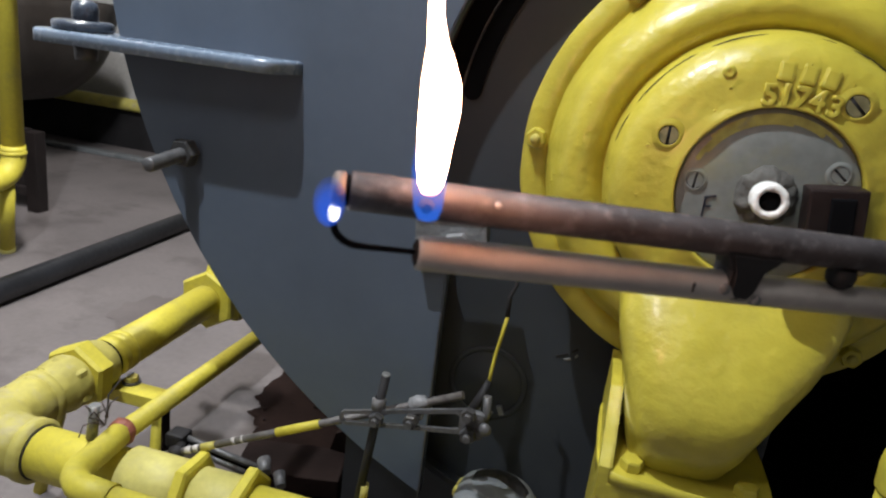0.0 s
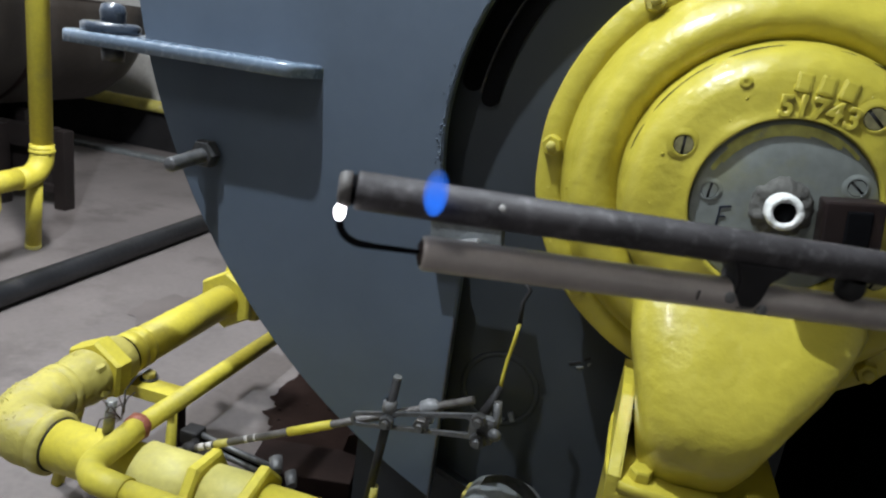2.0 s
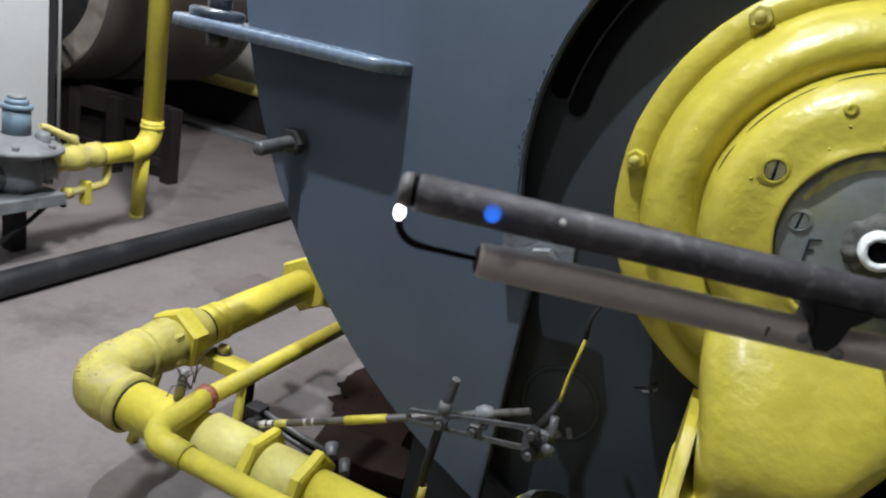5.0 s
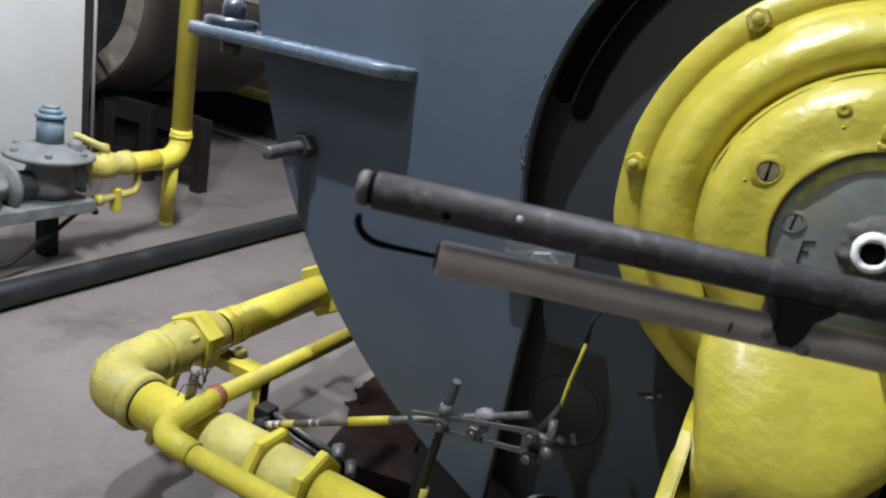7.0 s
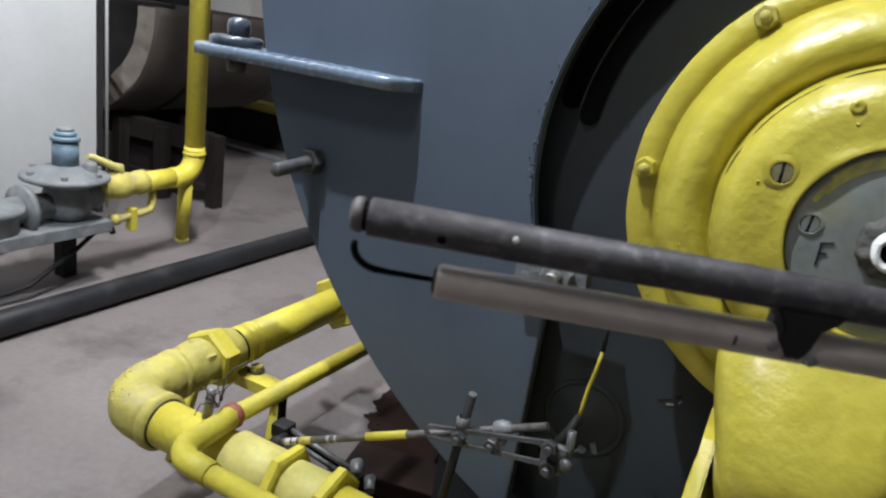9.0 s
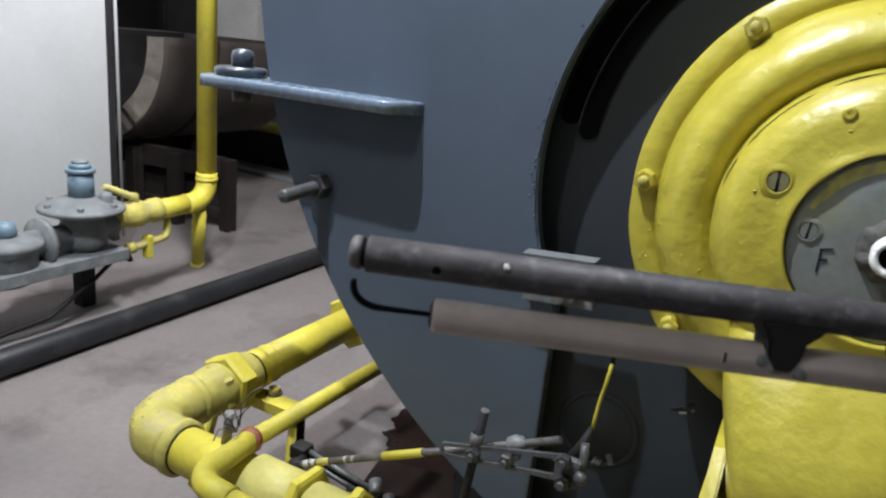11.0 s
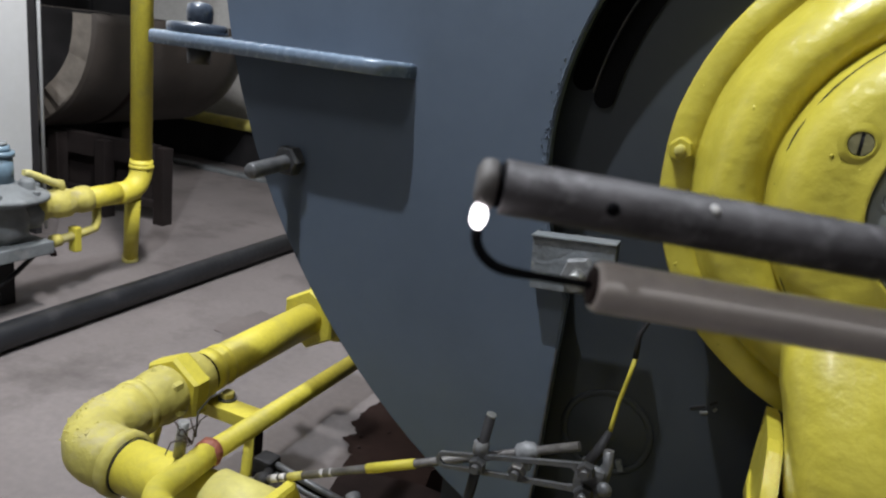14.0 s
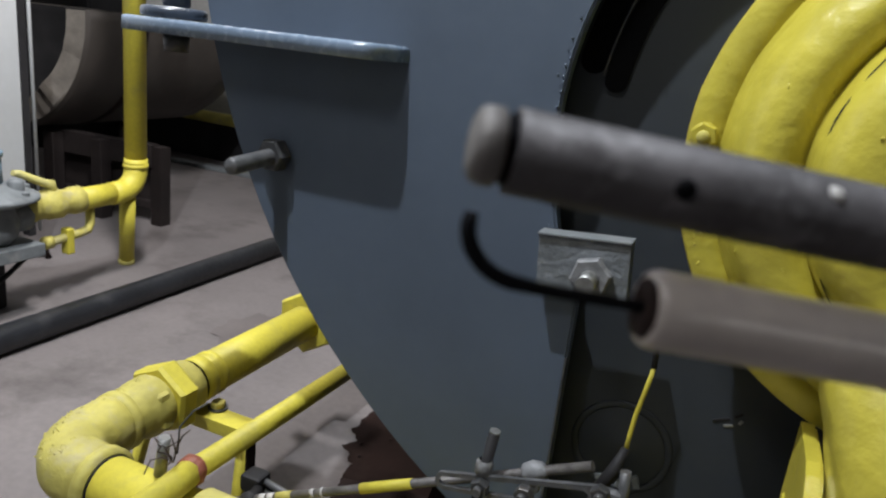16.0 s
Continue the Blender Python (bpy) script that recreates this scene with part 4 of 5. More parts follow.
# planks and brick rubble under the boiler front
rng = random.Random(21)
for k, (x, y, z, lx, ly, lz, rz, ry, mat_, nm, lab) in enumerate((
        (-0.36, 1.02, 0.06, 0.34, 0.10, 0.035, 38, 8, RUST, "plank", "grimy brown plank lying under the boiler"),
        (-0.16, 0.95, 0.10, 0.40, 0.12, 0.04, -24, -9, WOOD, "plank", "grimy dark plank propped under the boiler"),
        (-0.32, 0.86, 0.05, 0.20, 0.09, 0.06, 66, 4, RUST, "brick", "sooty firebrick lying on the floor"),
        (-0.20, 0.80, 0.04, 0.16, 0.03, 0.05, 50, 18, CLOTH_WHITE, "board_offcut", "pale offcut of insulating board"),
        (-0.50, 1.22, 0.045, 0.26, 0.14, 0.05, 12, 0, RUST, "brick", "rust-brown brick lying on the floor"),
        (-0.02, 1.05, 0.16, 0.5, 0.05, 0.16, 8, 0, SOOT_OR_DARK, "steel_channel", "sooty steel channel under the boiler front"))):
    b = add_box(blank(), (-lx / 2, -ly / 2, -lz / 2), (lx / 2, ly / 2, lz / 2), 0.004)
    bmesh.ops.subdivide_edges(b, edges=b.edges[:], cuts=1)
    roughen(b, 0.003, 25)
    ob = solid(nm, b, mat_, lab, nm.replace("_", " "))
    ob.matrix_basis = pose(x, y, z, 0, ry, rz)
bm = add_slab(blank(), [(1.6, 0.0), (1.6, 0.265), (-0.10, 0.265), (-0.10, 0.30), (-0.42, 0.12), (-0.45, 0.0)], 1.30, 1.36)
solid("boiler_cradle", bm, RUST, "rust-brown steel cradle under the boiler", "cradle")
crumb = blank()
for k in range(14):
    bmesh.ops.create_icosphere(crumb, subdivisions=1, radius=rng.uniform(0.002, 0.006), matrix=pose(rng.uniform(-0.75, 0.0), rng.uniform(0.85, 1.6), 0.009, 0, 0, rng.uniform(0, 180)) @ Matrix.Diagonal((1.4, 1, 0.4, 1)))
solid("rubble", roughen(crumb, 0.004, 60), RUST, "scattered brown crumbs of brick and rust", "rubble", "stuff")

# ---- the far side of the room ----
solid("floor_pipe", add_cyl(blank(), (-1.93, -2.5, 0.047), (-1.93, 4.6, 0.047), 0.046, seg=32), BLACK_PIPE, "long scuffed black steel pipe lying on the floor", "pipe")

HX, HZ = -2.20, 0.37
main = thing("gas_main", "yellow gas riser bending to a valve at floor level", "pipe", (HX, 2.13, 0.0))
bpart("riser", add_cyl(blank(), (HX, 2.13, 0.46), (HX, 2.13, HIGH), 0.0425, seg=32), YELLOW, main, "tall yellow riser")
pts = [(HX, 2.13, 0.50), (HX, 2.13, 0.46)] + bend((HX, 2.04, 0.46), 0.09, 0, -math.pi / 2, ((0, 1, 0), (0, 0, 1)), 10) + [(HX, 2.0, HZ)]
bpart("elbow", add_sweep(blank(), pts, 0.046, 28), YELLOW, main)
bpart("elbow_collar", add_lathe(blank(), (HX, 2.13, 0.462), (0, 0, 1), [(0.043, 0), (0.050, 0.003), (0.050, 0.014), (0.043, 0.018)], 32), YELLOW, main)
bpart("level_run", add_cyl(blank(), (HX, 2.02, HZ), (HX, 1.83, HZ), 0.043, seg=32), YELLOW, main)
bpart("valve_body", roughen(add_lathe(blank(), (HX, 1.86, HZ), (0, -1, 0), [(0.044, 0), (0.052, 0.006), (0.052, 0.04), (0.047, 0.05), (0.047, 0.09), (0.056, 0.10), (0.056, 0.145), (0.050, 0.155), (0.050, 0.20), (0.055, 0.205), (0.055, 0.24), (0.040, 0.25)], 32), 0.002, 40), YELLOW_DUSTY, main, "dusty yellow ball valve")
bpart("valve_handle", add_sweep(blank(), [(HX, 1.735, HZ + 0.05), (HX, 1.735, HZ + 0.075), (HX + 0.01, 1.70, HZ + 0.085), (HX - 0.01, 1.62, HZ + 0.125), (HX - 0.01, 1.60, HZ + 0.13)], 0.014, 8, [1.6, 1.4, 1.1, 1.0, 0.8]), YELLOW_PALE, main, "pale yellow valve lever")
pts = [(HX, 1.90, HZ - 0.03), (HX, 1.90, HZ - 0.10), (HX + 0.005, 1.885, HZ - 0.125), (HX + 0.01, 1.84, HZ - 0.13), (HX + 0.01, 1.72, HZ - 0.14)]
bpart("drain_pipe", add_sweep(blank(), pts, 0.017, 12), YELLOW_DUSTY, main)
bpart("drain_valve", add_box(blank(), (HX - 0.01, 1.775, HZ - 0.20), (HX + 0.03, 1.805, HZ - 0.10), 0.006), YELLOW, main)
bpart("drain_cap", add_lathe(blank(), (HX + 0.01, 1.72, HZ - 0.14), (0, -1, 0), [(0, 0), (0.024, 0), (0.024, 0.03), (0, 0.032)], 16), YELLOW_DUSTY, main)
bpart("support_leg", add_cyl(blank(), (HX, 2.085, HZ - 0.03), (-2.335, 2.20, 0.0), 0.031, 0.031, seg=20), YELLOW, main, "yellow pipe leg worn at the foot")
bpart("leg_foot", add_cyl(blank(), (-2.322, 2.188, 0.032), (-2.336, 2.201, 0.001), 0.033, 0.034, seg=20), YELLOW_DUSTY, main)

reg = thing("gas_regulator", "dusty grey gas pressure regulator with blue-grey spring cap", "regulator", (-2.20, 1.48, 0.0))
RX, RY = -2.20, 1.50
bpart("body", roughen(add_lathe(blank(), (RX, RY, 0.27), (0, 0, 1), [(0, 0), (0.06, 0.0), (0.085, 0.03), (0.09, 0.08), (0.075, 0.12), (0.08, 0.145), (0.0, 0.15)], 36), 0.003, 20), DUSTY_GREY, reg)
bpart("outlet", add_lathe(blank(), (RX, RY, HZ - 0.02), (0, 1, 0), [(0.045, 0), (0.055, 0.06), (0.058, 0.10), (0.058, 0.125), (0.044, 0.13)], 28), DUSTY_GREY, reg)
bpart("diaphragm_case", add_lathe(blank(), (RX, RY, 0.405), (0, 0, 1), [(0, 0), (0.10, 0.0), (0.145, 0.018), (0.155, 0.022), (0.155, 0.034), (0.145, 0.040), (0.095, 0.060), (0.055, 0.075), (0, 0.076)], 48), DUSTY_GREY, reg, "dusty round diaphragm case")
cap_ = bpart("spring_cap", add_cyl(blank(), (RX, RY, 0.478), (RX, RY, 0.572), 0.047, 0.045, 32), BLUE_GREY, reg, "blue-grey spring cap")
bpart("cap_collar", add_cyl(blank(), (RX, RY, 0.5715), (RX, RY, 0.588), 0.052, 0.051, 32), BLUE_GREY, cap_)
bpart("cap_neck", add_cyl(blank(), (RX, RY, 0.588), (RX, RY, 0.607), 0.039, 0.037, 28), BLUE_GREY, cap_)
bpart("cap_screw", add_cyl(blank(), (RX, RY, 0.607), (RX, RY, 0.619), 0.030, 0.029, 24), DUSTY_GREY, cap_)
for q in (0.7, 2.6):
    bpart("vent_plug", add_lathe(blank(), (RX + 0.085 * math.cos(q), RY + 0.085 * math.sin(q), 0.455), (0, 0, 1), [(0.026, 0), (0.026, 0.03), (0.020, 0.042), (0, 0.045)], 18), DUSTY_GREY, reg)
for k in range(6):
    a = k * math.pi / 3 + 0.4
    bpart("case_bolt", add_hex(blank(), (RX + 0.128 * math.cos(a), RY + 0.128 * math.sin(a), 0.444), (RX + 0.128 * math.cos(a), RY + 0.128 * math.sin(a), 0.462), 0.022), DUSTY_GREY, reg)
filt = thing("gas_filter", "dusty grey flanged gas filter in the line", "filter", (-2.20, 1.18, 0.0))
bpart("body", roughen(add_lathe(blank(), (RX, 1.20, 0.20), (0, 0, 1), [(0, 0), (0.07, 0), (0.10, 0.04), (0.10, 0.12), (0.12, 0.14), (0.12, 0.16), (0.06, 0.175), (0, 0.18)], 32), 0.003, 20), DUSTY_GREY, filt)
bpart("pipe_stub", add_cyl(blank(), (RX, 0.2, 0.33), (RX, 1.44, 0.33), 0.05, seg=24), DUSTY_GREY, filt)
bpart("knob", add_lathe(blank(), (RX, 1.20, 0.375), (0, 0, 1), [(0.03, 0), (0.04, 0.01), (0.035, 0.05), (0, 0.055)], 20), BLUE_GREY, filt)
for y in (1.33, 1.07):
    bpart("pipe_flange", add_lathe(blank(), (RX, y, 0.33), (0, 1, 0), [(0, -0.012), (0.088, -0.012), (0.09, 0), (0.088, 0.012), (0, 0.012)], 28), DUSTY_GREY, filt)
solid("pipe_support", add_box(blank(), (-2.33, 0.3, 0.222), (-2.09, 1.62, 0.268), 0.004), DUSTY_GREY, "dusty steel channel carrying the regulator line", "support")
for y in (0.5, 1.55):
    solid("support_post", add_box(blank(), (-2.31, y - 0.03, 0.0), (-2.25, y + 0.03, 0.222), 0.004), SOOT_OR_DARK, "short black post under the pipe support", "post")
bm = add_sweep(blank(), [(-2.70, 1.90, 0.0), (-2.70, 1.90, 0.045), (-2.68, 1.93, 0.058), (-2.62, 2.02, 0.052), (-2.61, 2.03, 0.0)], 0.014, 8)
solid("floor_hook", bm, RUST, "rusty bent iron hook set in the floor", "hook")
bm = add_sweep(blank(), [(-2.26, 0.6, 0.02), (-2.16, 1.0, 0.02), (-2.13, 1.3, 0.06), (-2.14, 1.5, 0.16), (-2.17, 1.6, 0.2)], 0.009, 8)
solid("cable", bm, SOOT_OR_DARK, "thin black cable drooping along the floor", "cable")

cab = thing("white_boiler_casing", "tall off-white sheet metal boiler casing on a dark base", "boiler", (-3.3, 1.2, 0.0))
bpart("casing", add_box(blank(), (-4.3, -0.4, 0.17), (-2.66, 1.98, 2.4), 0.006), WHITE_PANEL, cab, "off-white casing panel")
bpart("plinth", add_box(blank(), (-4.25, -0.35, 0.0), (-2.72, 1.94, 0.168)), SOOT_OR_DARK, cab, "black recessed plinth")
bpart("corner_strip", add_box(blank(), (-2.700, 1.982, 0.10), (-2.658, 2.012, 2.4)), SOOT_OR_DARK, cab)
bpart("conduit", add_cyl(blank(), (-2.655, 2.03, 0.12), (-2.675, 2.035, 2.4), 0.008, seg=12), WHITE_PANEL, cab, "thin white conduit")

TX, TY, TZ, TR = -3.53, 2.50, 1.04, 0.62
tank = thing("insulated_tank", "half shell of a brown insulated tank with a pale broken end", "tank", (TX, TY, 0.40))


def half_shell(r0, r1, y0, y1, a0, a1, ragged=0.0, n=40, rows=10):
    """A curved wall between two radii about the tank's axis; its near end may be broken unevenly."""
    b = blank()
    got = {}
    for i in range(n + 1):
        a = math.radians(a0 + (a1 - a0) * i / n)
        for k in range(rows + 1):
            for m_, r in enumerate((r0, r1)):
                q = Vector((math.cos(a) * 2.5, 0.4, math.sin(a) * 2.5))
                start = y0 + ragged * (noise.noise(q) + 0.3 * noise.noise(q * 2.7)) + (0.02 if m_ else 0)
                got[i, k, m_] = b.verts.new((TX + r * math.cos(a), start + (y1 - start) * k / rows, TZ + r * math.sin(a)))
    for i in range(n):
        for k in range(rows):
            for m_ in (0, 1):
                b.faces.new((got[i, k, m_], got[i + 1, k, m_], got[i + 1, k + 1, m_], got[i, k + 1, m_])).smooth = True
        for k in (0, rows):
            b.faces.new((got[i, k, 0], got[i + 1, k, 0], got[i + 1, k, 1], got[i, k, 1]))
    for i in (0, n):
        for k in range(rows):
            b.faces.new((got[i, k, 0], got[i, k + 1, 0], got[i, k + 1, 1], got[i, k, 1]))
    return b


bpart("shell", half_shell(TR - 0.012, TR, TY + 0.02, TY + 1.15, 178, 362), BROWN_TANK, tank, "brown clad tank shell")
bpart("insulation", roughen(half_shell(TR - 0.125, TR - 0.013, TY, TY + 1.14, 178, 361.5, 0.05), 0.006, 16), TANK_END, tank, "pale crumbling insulation with a broken end")
# extra black shell that paints the tank's inside dark
bpart("inner_shade", half_shell(TR - 0.150, TR - 0.132, TY + 0.055, TY + 1.13, 178, 361, 0.05), SOOT_OR_DARK, tank, "added black shell standing for the shade inside the tank")
bpart("band", half_shell(TR + 0.001, TR + 0.006, TY + 0.36, TY + 0.40, 178, 362, 0, 40, 1), RUST, tank, "thin dark steel band")
bm = add_lathe(blank(), (TX, TY + 1.15, TZ), (0, 1, 0), [(TR, 0), (TR * 0.96, 0.07), (TR * 0.8, 0.16), (TR * 0.45, 0.23), (0, 0.25)], 48)
bmesh.ops.bisect_plane(bm, geom=bm.verts[:] + bm.edges[:] + bm.faces[:], plane_co=(0, 0, TZ + 0.02), plane_no=(0, 0, 1), clear_outer=True)
bpart("dished_end", bm, BROWN_TANK, tank)
ts = thing("tank_stand", "dark brown painted steel stand under the tank", "stand", (-2.95, 2.8, 0.0))
for x, y in ((-3.30, 2.62), (-2.69, 2.76), (-3.28, 3.10), (-3.0, 2.66)):
    bpart("leg", add_box(blank(), (x - 0.035, y - 0.035, 0.0), (x + 0.035, y + 0.035, 0.42), 0.004), STAND_PAINT, ts)
bm = add_box(blank(), (-0.55, -0.03, -0.06), (0.24, 0.03, 0.06), 0.004)
bm.transform(pose(-2.95, 2.72, 0.37, 0, 0, 6))
bpart("top_rail", bm, STAND_PAINT, ts)
bm = add_box(blank(), (-0.45, -0.02, -0.02), (0.24, 0.02, 0.02), 0.004)
bm.transform(pose(-2.95, 2.74, 0.10, 0, 0, 6))
bpart("low_rail", bm, STAND_PAINT, ts)
bm = add_box(blank(), (-0.48, -0.005, -0.14), (0.23, 0.005, 0.14))
bm.transform(pose(-2.98, 2.76, 0.26, 0, 0, 6))
bpart("side_panel", bm, STAND_PAINT, ts, "dark rusty side panel")

# cabinet added to fill the dark area behind the tank
cb = thing("dark_cabinet", "tall black cabinet added to fill the dark area behind the tank", "cabinet", (-5.53, 4.5, 0.0))
bpart("body", add_box(blank(), (-6.2, 4.23, 0.0), (-4.86, 4.8, 2.6), 0.01), SOOT_OR_DARK, cb)
for x in (-6.19, -5.525):
    dr = bpart("door", add_box(blank(), (x, 4.2, 0.06), (x + 0.655, 4.226, 2.56), 0.004), SOOT_OR_DARK, cb)
    bpart("handle", add_box(blank(), (x + (0.60 if x < -6 else 0.03), 4.185, 1.1), (x + (0.625 if x < -6 else 0.055), 4.199, 1.25), 0.003), STEEL_DARK, dr)
solid("far_partition", add_box(blank(), (-4.84, 4.62, 0.0), (-2.2, 4.72, 2.9), 0.01), WALL, "pale partition behind the tank", "partition", "structure")
solid("yellow_floor_rail", add_cyl(blank(), (-4.84, 4.42, 0.35), (-2.6, 4.42, 0.34), 0.045, seg=20), YELLOW_DUSTY, "yellow pipe running along the far partition", "pipe")
# black block in place of the recess's shade below the pipe
solid("far_recess_dark", add_box(blank(), (-4.84, 4.46, 0.0), (-2.6, 4.615, 0.31), 0.01), SOOT_OR_DARK, "low black block standing for the dark recess under the far pipe", "plinth")
solid("floor_curb", add_box(blank(), (-5.2, 4.10, 0.0), (-2.2, 4.18, 0.03), 0.008), DUSTY_GREY, "low concrete curb across the far floor", "curb")

# ---- igniter: gas tube with spark electrode ----
igniter = thing("igniter", "hand-held gas igniter tube with ceramic spark electrode", "igniter")
R_ = 0.0123
bm = add_lathe(blank(), (0, 0, 0), (1, 0, 0), [(0.0108, 0.0112), (R_, 0.0118), (R_, 1.05), (0.0110, 1.05), (0.0108, 0.0112)], 40)
tube = part("gas_tube", roughen(bm, 0.0003, 60), PIPE_DARK, igniter, "heat-darkened steel gas tube")
part("tube_tip", roughen(add_lathe(blank(), (0, 0, 0), (1, 0, 0), [(0, 0.0), (0.0075, 0.0), (0.0105, 0.0016), (0.0113, 0.0040), (0.0113, 0.0078), (0.0105, 0.0083), (0, 0.0083)], 36), 0.0003, 90), PIPE_TIP, igniter, "pale scorched end plug")
part("tip_gap", add_cyl(blank(), (0.0082, 0, 0), (0.0116, 0, 0), 0.0097, seg=32), DEAD_BLACK, igniter)
part("burner_port", add_lathe(blank(), (0.0582, -0.0120, -0.0020), (0, -1, -0.17), [(0, -0.001), (0.0030, -0.001), (0.0030, 0.0006), (0, 0.0006)], 20), DEAD_BLACK, igniter, "small dark gas port")
part("pale_spot", roughen(add_lathe(blank(), (0.103, -0.0102, 0.0058), (0, -1, 0.55), [(0, 0.0010), (0.0013, 0.0010), (0.0024, 0.0004), (0.0026, -0.001)], 14), 0.0008, 300), CLOTH_WHITE, igniter, "white paint fleck")
rng = random.Random(5)
bm = blank()
for k in range(12):
    x = 0.103 + rng.uniform(-0.03, 0.06)
    a = rng.uniform(0.6, 1.3)
    bmesh.ops.create_icosphere(bm, subdivisions=1, radius=rng.uniform(0.0003, 0.0007), matrix=pose(x, -0.0116 * math.cos(a), 0.0116 * math.sin(a)))
tagged(part("scale_dust", bm, PIPE_TIP, igniter), kind="stuff")
CZ = -0.0362
cer = part("insulator", add_lathe(blank(), (0.0590, 0, CZ), (1, 0, 0), [(0.0045, 0.004), (0.0050, 0.0005), (0.0103, 0.0), (0.0114, 0.0013), (0.0117, 0.0035), (0.0117, 0.9), (0, 0.9)], 40), CERAMIC, igniter, "brown-grey glazed ceramic insulator")
part("insulator_mark", add_box(blank(), (0.2498, -0.0120, CZ - 0.002), (0.2514, -0.0112, CZ + 0.005)), SOOT_OR_DARK, cer)
part("insulator_bore", roughen(add_lathe(blank(), (0.0592, 0, CZ), (-1, 0, 0), [(0.0092, 0), (0.0088, 0.0010), (0.0050, 0.0022), (0.0034, 0.0014), (0, 0.0012)], 24), 0.0014, 160), RUST, cer, "rusty cement round the electrode")
pts = [(0.066, 0, CZ), (0.053, 0, CZ), (0.028, 0, CZ - 0.0002)] + [(0.0215 - 0.0175 * math.sin(a), 0, CZ + 0.0145 - 0.0145 * math.cos(a)) for a in [math.radians(8 + 82 * k / 10) for k in range(11)]] + [(0.0042, 0, CZ + 0.0175)]
part("electrode", add_sweep(blank(), pts, 0.0024, 14, [0.75, 0.75, 0.85] + [1.0] * 10 + [1.0, 0.8]), DEAD_BLACK, igniter, "black bent wire electrode")
bm = add_slab(blank(), [(0.268, -0.006), (0.312, -0.006), (0.308, -0.012), (0.300, -0.020), (0.298, -0.034), (0.294, -0.041), (0.282, -0.041), (0.277, -0.034), (0.276, -0.021), (0.272, -0.013)], -0.0132, 0.0125, 0.0022)
cl = part("clamp", roughen(bm, 0.0008, 60), SOOT_OR_DARK, igniter, "sooty clamp holding the insulator")
for x, z in ((0.2745, -0.0335), (0.3005, -0.0395)):
    part("clamp_screw", roughen(add_lathe(blank(), (x, -0.0112, z), (0.2, -1, 0.2), [(0.0042, -0.004), (0.0042, 0.0010), (0.0030, 0.0022), (0, 0.0024)], 14), 0.0006, 200), LINK_PALE, cl)
part("thumb_screw", add_lathe(blank(), (0.366, -0.003, -0.0105), (0, 0, -1), [(0.009, 0), (0.0105, 0.005), (0.0095, 0.011), (0.006, 0.015), (0, 0.016)], 20), SOOT_OR_DARK, igniter, "sooty thumb screw")

FLAME_WHITE = glow("bright_gas_flame", (1.0, 0.44, 0.24), 110.0, 0.0, 1.0, 0.14)
FLAME_BLUE = glow("blue_gas_flame", (0.04, 0.20, 1.0), 1.05, 0.40, 0.10)
FLAME_FAINT = glow("faint_blue_gas_flame", (0.04, 0.15, 0.9), 0.9, 0.34, 0.06)
SPARK = glow("electric_spark", (1.0, 0.93, 0.95), 8.0, 1.0, 1.0)


def tongue(h, w, lean=0.0, depth=0.75, seg=20, blunt=0.5):
    """A flame body standing on its base, pointed at the top."""
    b = blank()
    rows = []
    for k in range(25):
        s_ = k / 24
        r = w * (s_ ** blunt) * (1 - s_) ** 0.75 * 1.9 if 0 < s_ < 1 else 0.0002
        r = min(r, w)
        off = lean * s_ * s_ * h
        rows.append([b.verts.new((off + r * math.cos(2 * math.pi * j / seg), r * depth * math.sin(2 * math.pi * j / seg), s_ * h)) for j in range(seg)])
    for p, q in zip(rows, rows[1:]):
        for j in range(seg):
            b.faces.new((p[j], p[(j + 1) % seg], q[(j + 1) % seg], q[j])).smooth = True
    b.faces.new(rows[0][::-1])
    b.faces.new(rows[-1])
    return b


def plume(profile, depth=0.7, seg=20, fine=5):
    """A drawn-out flame body: height, half width and sideways drift, eased from row to row."""
    b = blank()
    rows = []
    steps_ = []
    for p, q in zip(profile, profile[1:]):
        for k in range(fine):
            s_ = k / fine
            s_ = s_ * s_ * (3 - 2 * s_) * 0.5 + s_ * 0.5
            steps_.append([u + (v - u) * s_ for u, v in zip(p, q)])
    steps_.append(profile[-1])
    for z, r, off in steps_:
        rows.append([b.verts.new((off + r * math.cos(2 * math.pi * j / seg), r * depth * math.sin(2 * math.pi * j / seg), z)) for j in range(seg)])
    for p, q in zip(rows, rows[1:]):
        for j in range(seg):
            b.faces.new((p[j], p[(j + 1) % seg], q[(j + 1) % seg], q[j])).smooth = True
    b.faces.new(rows[0][::-1])
    b.faces.new(rows[-1])
    return b


def ball(rx, ry, rz):
    b = blank()
    bmesh.ops.create_uvsphere(b, u_segments=20, v_segments=14, radius=1.0, matrix=Matrix.Diagonal((rx, ry, rz, 1)))
    for f in b.faces:
        f.smooth = True
    return b


def soft_body(rx, ry, rz, shells=3):
    """Nested clear shells, so that the flame is densest in its middle."""
    b = blank()
    for k in range(shells):
        q = 1 - 0.2 * k
        bmesh.ops.create_uvsphere(b, u_segments=20, v_segments=14, radius=1.0, matrix=Matrix.Translation((0, 0, -0.25 * rz * (1 - q))) @ Matrix.Diagonal((rx * q, ry * q, rz * q, 1)))
    for f in b.faces:
        f.smooth = True
    return b


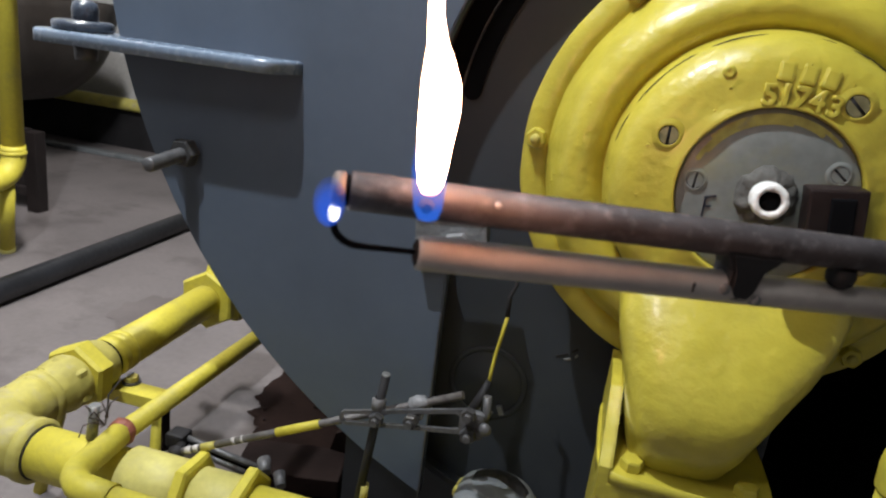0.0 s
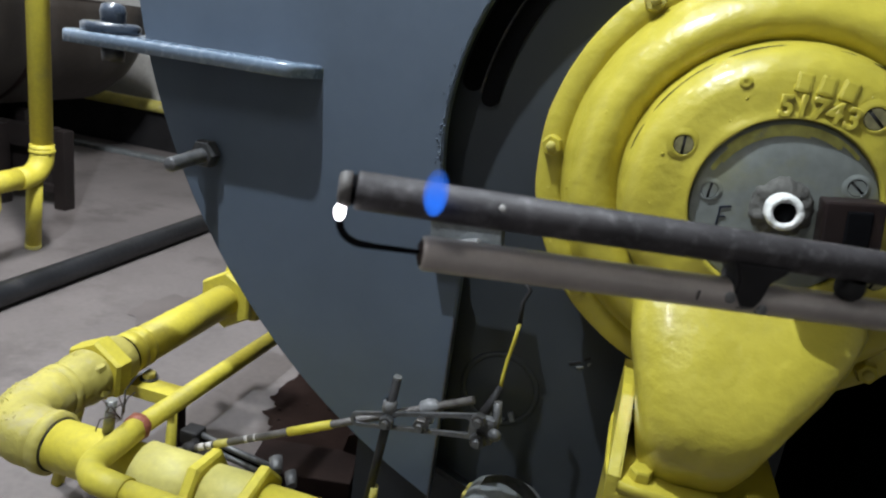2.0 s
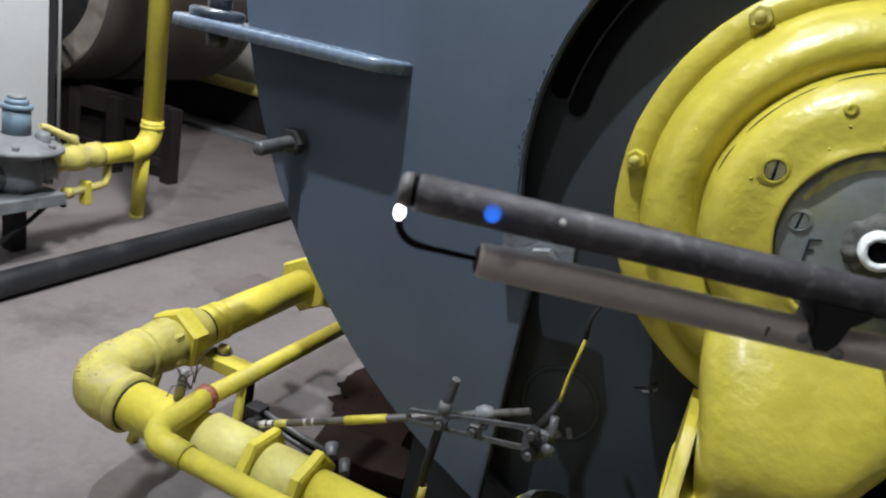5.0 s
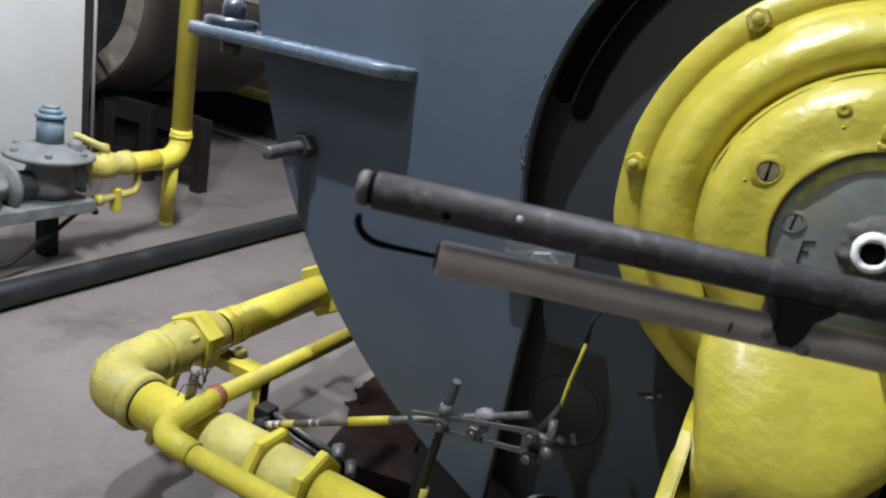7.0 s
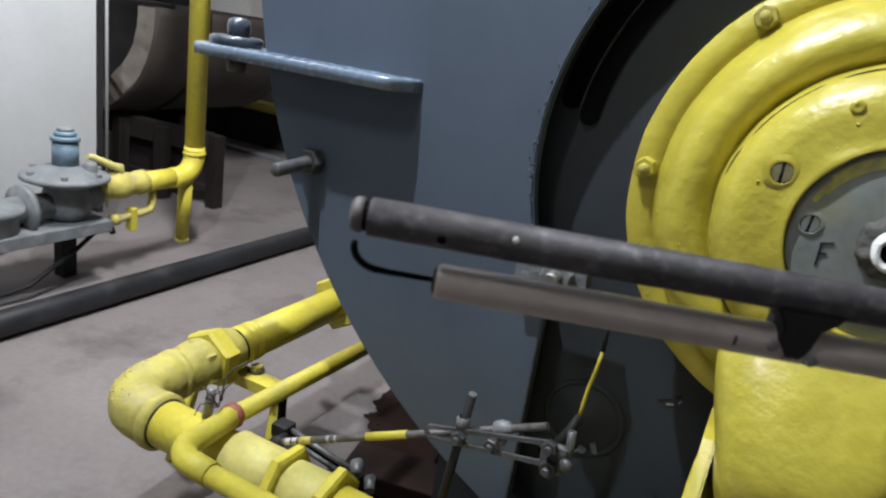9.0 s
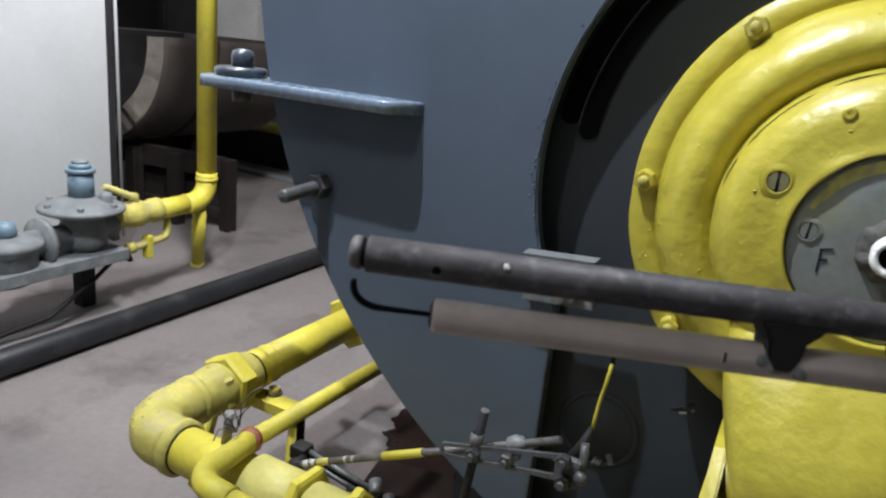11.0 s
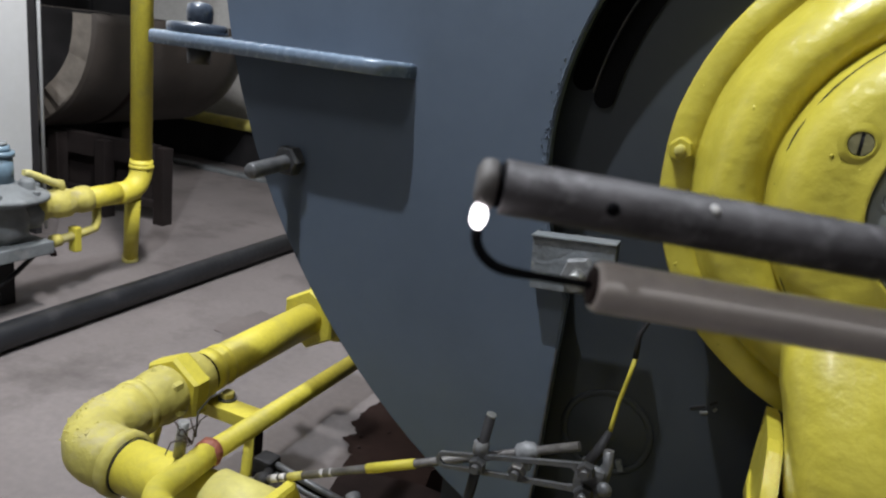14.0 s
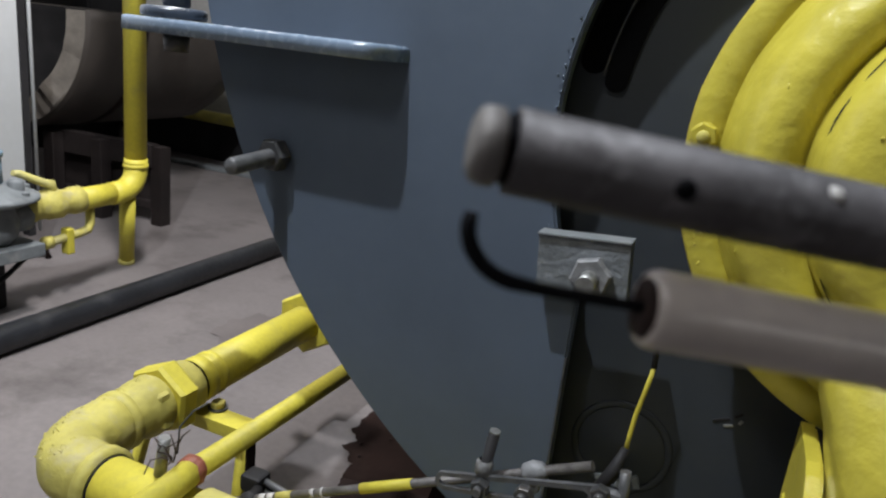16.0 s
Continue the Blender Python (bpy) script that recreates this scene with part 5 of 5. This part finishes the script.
FLY = -0.0165
tall_flame = part("tall_flame", plume([(0.012, 0.0045, -0.0030), (0.018, 0.0072, -0.0025), (0.028, 0.0088, -0.0020), (0.045, 0.0100, -0.0010), (0.065, 0.0104, 0.0), (0.080, 0.0098, 0.0005), (0.092, 0.0078, 0.0), (0.102, 0.0050, -0.0015), (0.116, 0.0038, -0.0030), (0.135, 0.0030, -0.0030), (0.150, 0.0006, -0.0030)]), FLAME_WHITE, igniter, "tall white-hot gas flame")
flame_lobe = part("flame_lobe", plume([(0.030, 0.0020, 0.0), (0.045, 0.0060, 0.0), (0.065, 0.0086, 0.0005), (0.080, 0.0080, 0.0005), (0.092, 0.0050, -0.0005), (0.100, 0.0010, -0.0020)]), FLAME_WHITE, igniter, "bulging side of the tall flame")
flame_skirt = part("flame_skirt", plume([(-0.005, 0.0020, -0.0005), (-0.003, 0.0062, -0.0005), (0.003, 0.0086, -0.0005), (0.014, 0.0098, -0.0005), (0.030, 0.0106, -0.0008), (0.044, 0.0100, 0.0002), (0.056, 0.0070, 0.0008)]), FLAME_BLUE, igniter, "blue skirt round the foot of the tall flame")
sinking_flame = part("sinking_flame", plume([(0.008, 0.0040, -0.002), (0.016, 0.0070, -0.0015), (0.030, 0.0085, -0.0005), (0.045, 0.0082, 0.0008), (0.060, 0.0062, 0.0020), (0.072, 0.0034, 0.0028), (0.078, 0.0005, 0.0030)]), FLAME_WHITE, igniter, "sinking white gas flame")
mid_flame = part("middle_flame", tongue(0.032, 0.0044, 0.02), FLAME_WHITE, igniter, "short white gas flame")
blue_base = part("blue_flame_base", soft_body(0.0092, 0.004, 0.0255), FLAME_BLUE, igniter, "tall blue flame over the port")
blue_large = part("blue_flame", soft_body(0.0078, 0.004, 0.0160), FLAME_BLUE, igniter, "blue flame over the port")
blue_small = part("small_blue_flame", soft_body(0.0062, 0.003, 0.0100), FLAME_BLUE, igniter, "small blue flame at the port")
blue_last = part("last_blue_flame", soft_body(0.0056, 0.003, 0.0068), FLAME_BLUE, igniter, "dying blue flame at the port")
tip_flame = part("tip_flame", soft_body(0.0095, 0.005, 0.0165), FLAME_FAINT, igniter, "faint blue flame at the tube end")
spark = part("spark", ball(0.0036, 0.003, 0.0058), SPARK, igniter, "white electric spark")
IGNITER = [
    (0, -0.0319, 0.1746, 1.0493, 5.5, 2.6, 23.2),
    (0.5, -0.0338, 0.1675, 1.0471, 5.2, 2.5, 23.5),
    (1, -0.0331, 0.1709, 1.0511, 5.4, 2.7, 23.6),
    (1.5, -0.0316, 0.1763, 1.0470, 6.4, 2.3, 22.8),
    (2, -0.0324, 0.1730, 1.0501, 6.3, 2.6, 23.1),
    (2.5, -0.0338, 0.1769, 1.0473, 6.5, 2.2, 22.5),
    (3, -0.0315, 0.1812, 1.0464, 6.5, 2.1, 22.7),
    (3.5, -0.0323, 0.1772, 1.0426, 6.7, 1.6, 22.3),
    (4, -0.0330, 0.1753, 1.0470, 7.7, 1.8, 22.6),
    (4.5, -0.0326, 0.1782, 1.0457, 8.3, 1.8, 22.4),
    (5, -0.0312, 0.1788, 1.0478, 7.3, 2.1, 22.4),
    (7.5, -0.0246, 0.1661, 1.0433, 8, 1.6, 24.8),
    (8, -0.0269, 0.1670, 1.0410, 8, 1.5, 25.1),
    (8.5, -0.0298, 0.1721, 1.0410, 7.4, 1.4, 24.5),
    (9, -0.0296, 0.1702, 1.0411, 8.1, 1.5, 24.9),
    (11.5, -0.0349, 0.1810, 1.0340, -5.4, 1.2, 25.1),
    (12, -0.0367, 0.1818, 1.0325, -6.3, 1.0, 24.6),
    (12.5, -0.0364, 0.1801, 1.0352, -5.9, 1.0, 24.9),
    (13, -0.0336, 0.1836, 1.0370, -7.6, 1.5, 24.8),
    (13.5, -0.0184, 0.1752, 1.0433, -4.7, 3.7, 34.6),
    (14, -0.0143, 0.1755, 1.0468, -12.6, 3.3, 23.9),
    (14.5, -0.0066, 0.1672, 1.0549, -12.4, 5.4, 27.2),
    (15, -0.0022, 0.1550, 1.0538, -11.2, 5.4, 29),
    (15.5, -0.0039, 0.1588, 1.0525, -11.2, 5.2, 26.4),
    (16, -0.0033, 0.1544, 1.0568, -12.7, 6.0, 28.1),
]


def shown(piece, rows_on, upright, stored_x):
    """A flame stands at its port for the spans in rows_on and otherwise lies drawn back inside the gas tube."""
    lying = pose(stored_x, 0, 0, 0, 89, 0)
    half = pose(stored_x * 0.5 + upright.translation.x * 0.5, 0, 0, 0, 44, 0)
    step = 1 / 30
    rows = []
    for a, b in rows_on:
        a, b = round(a * 30), round(b * 30)
        if a > 0:
            if not rows:
                rows.append((0.0, lying))
            rows += [((a - 3) * step, lying), ((a - 2) * step, half), ((a - 1) * step, upright)]
        else:
            rows.append((0.0, upright))
        rows += [(b * step, upright), ((b + 1) * step, half), ((b + 2) * step, lying)]
    rows.append((16.0, lying))
    walk(piece, rows)


def motions():
    walk(igniter, [(t, pose(x, y, z, rx, ry, rz)) for t, x, y, z, rx, ry, rz in IGNITER])
    shown(tall_flame, [(0.0, 0.1)], pose(0.0622, FLY, -0.001, 8, -9, 0), 0.40)
    shown(flame_lobe, [(0.0, 0.1)], pose(0.0655, FLY, -0.001, 8, -9, 0), 0.22)
    shown(flame_skirt, [(0.0, 0.15)], pose(0.0592, FLY, -0.003, 8, -8, 0), 0.33)
    shown(sinking_flame, [(0.18, 0.34)], pose(0.0605, FLY, -0.001, 8, -4, 0), 0.945)
    shown(mid_flame, [(0.4, 0.72)], pose(0.0570, FLY, 0.0130, 8, -12, 0), 0.58)
    shown(blue_base, [(0.2, 0.75)], pose(0.0570, FLY, 0.0185, 8, -12, 0), 0.86)
    shown(blue_large, [(0.8, 2.4)], pose(0.0585, FLY, 0.0110, 8, -4, 0), 0.66)
    shown(blue_small, [(2.5, 4.2)], pose(0.0590, FLY, 0.0052, 8, -4, 0), 0.75)
    shown(blue_last, [(4.3, 5.4)], pose(0.0590, FLY, 0.0038, 8, -4, 0), 0.71)
    shown(tip_flame, [(0.0, 0.15)], pose(-0.0005, -0.012, -0.0050, 8, -4, 0), 0.82)
    shown(spark, [(0.0, 5.4), (11.7, 15.25)], pose(0.0032, -0.0035, -0.0145), 0.90)


motions()
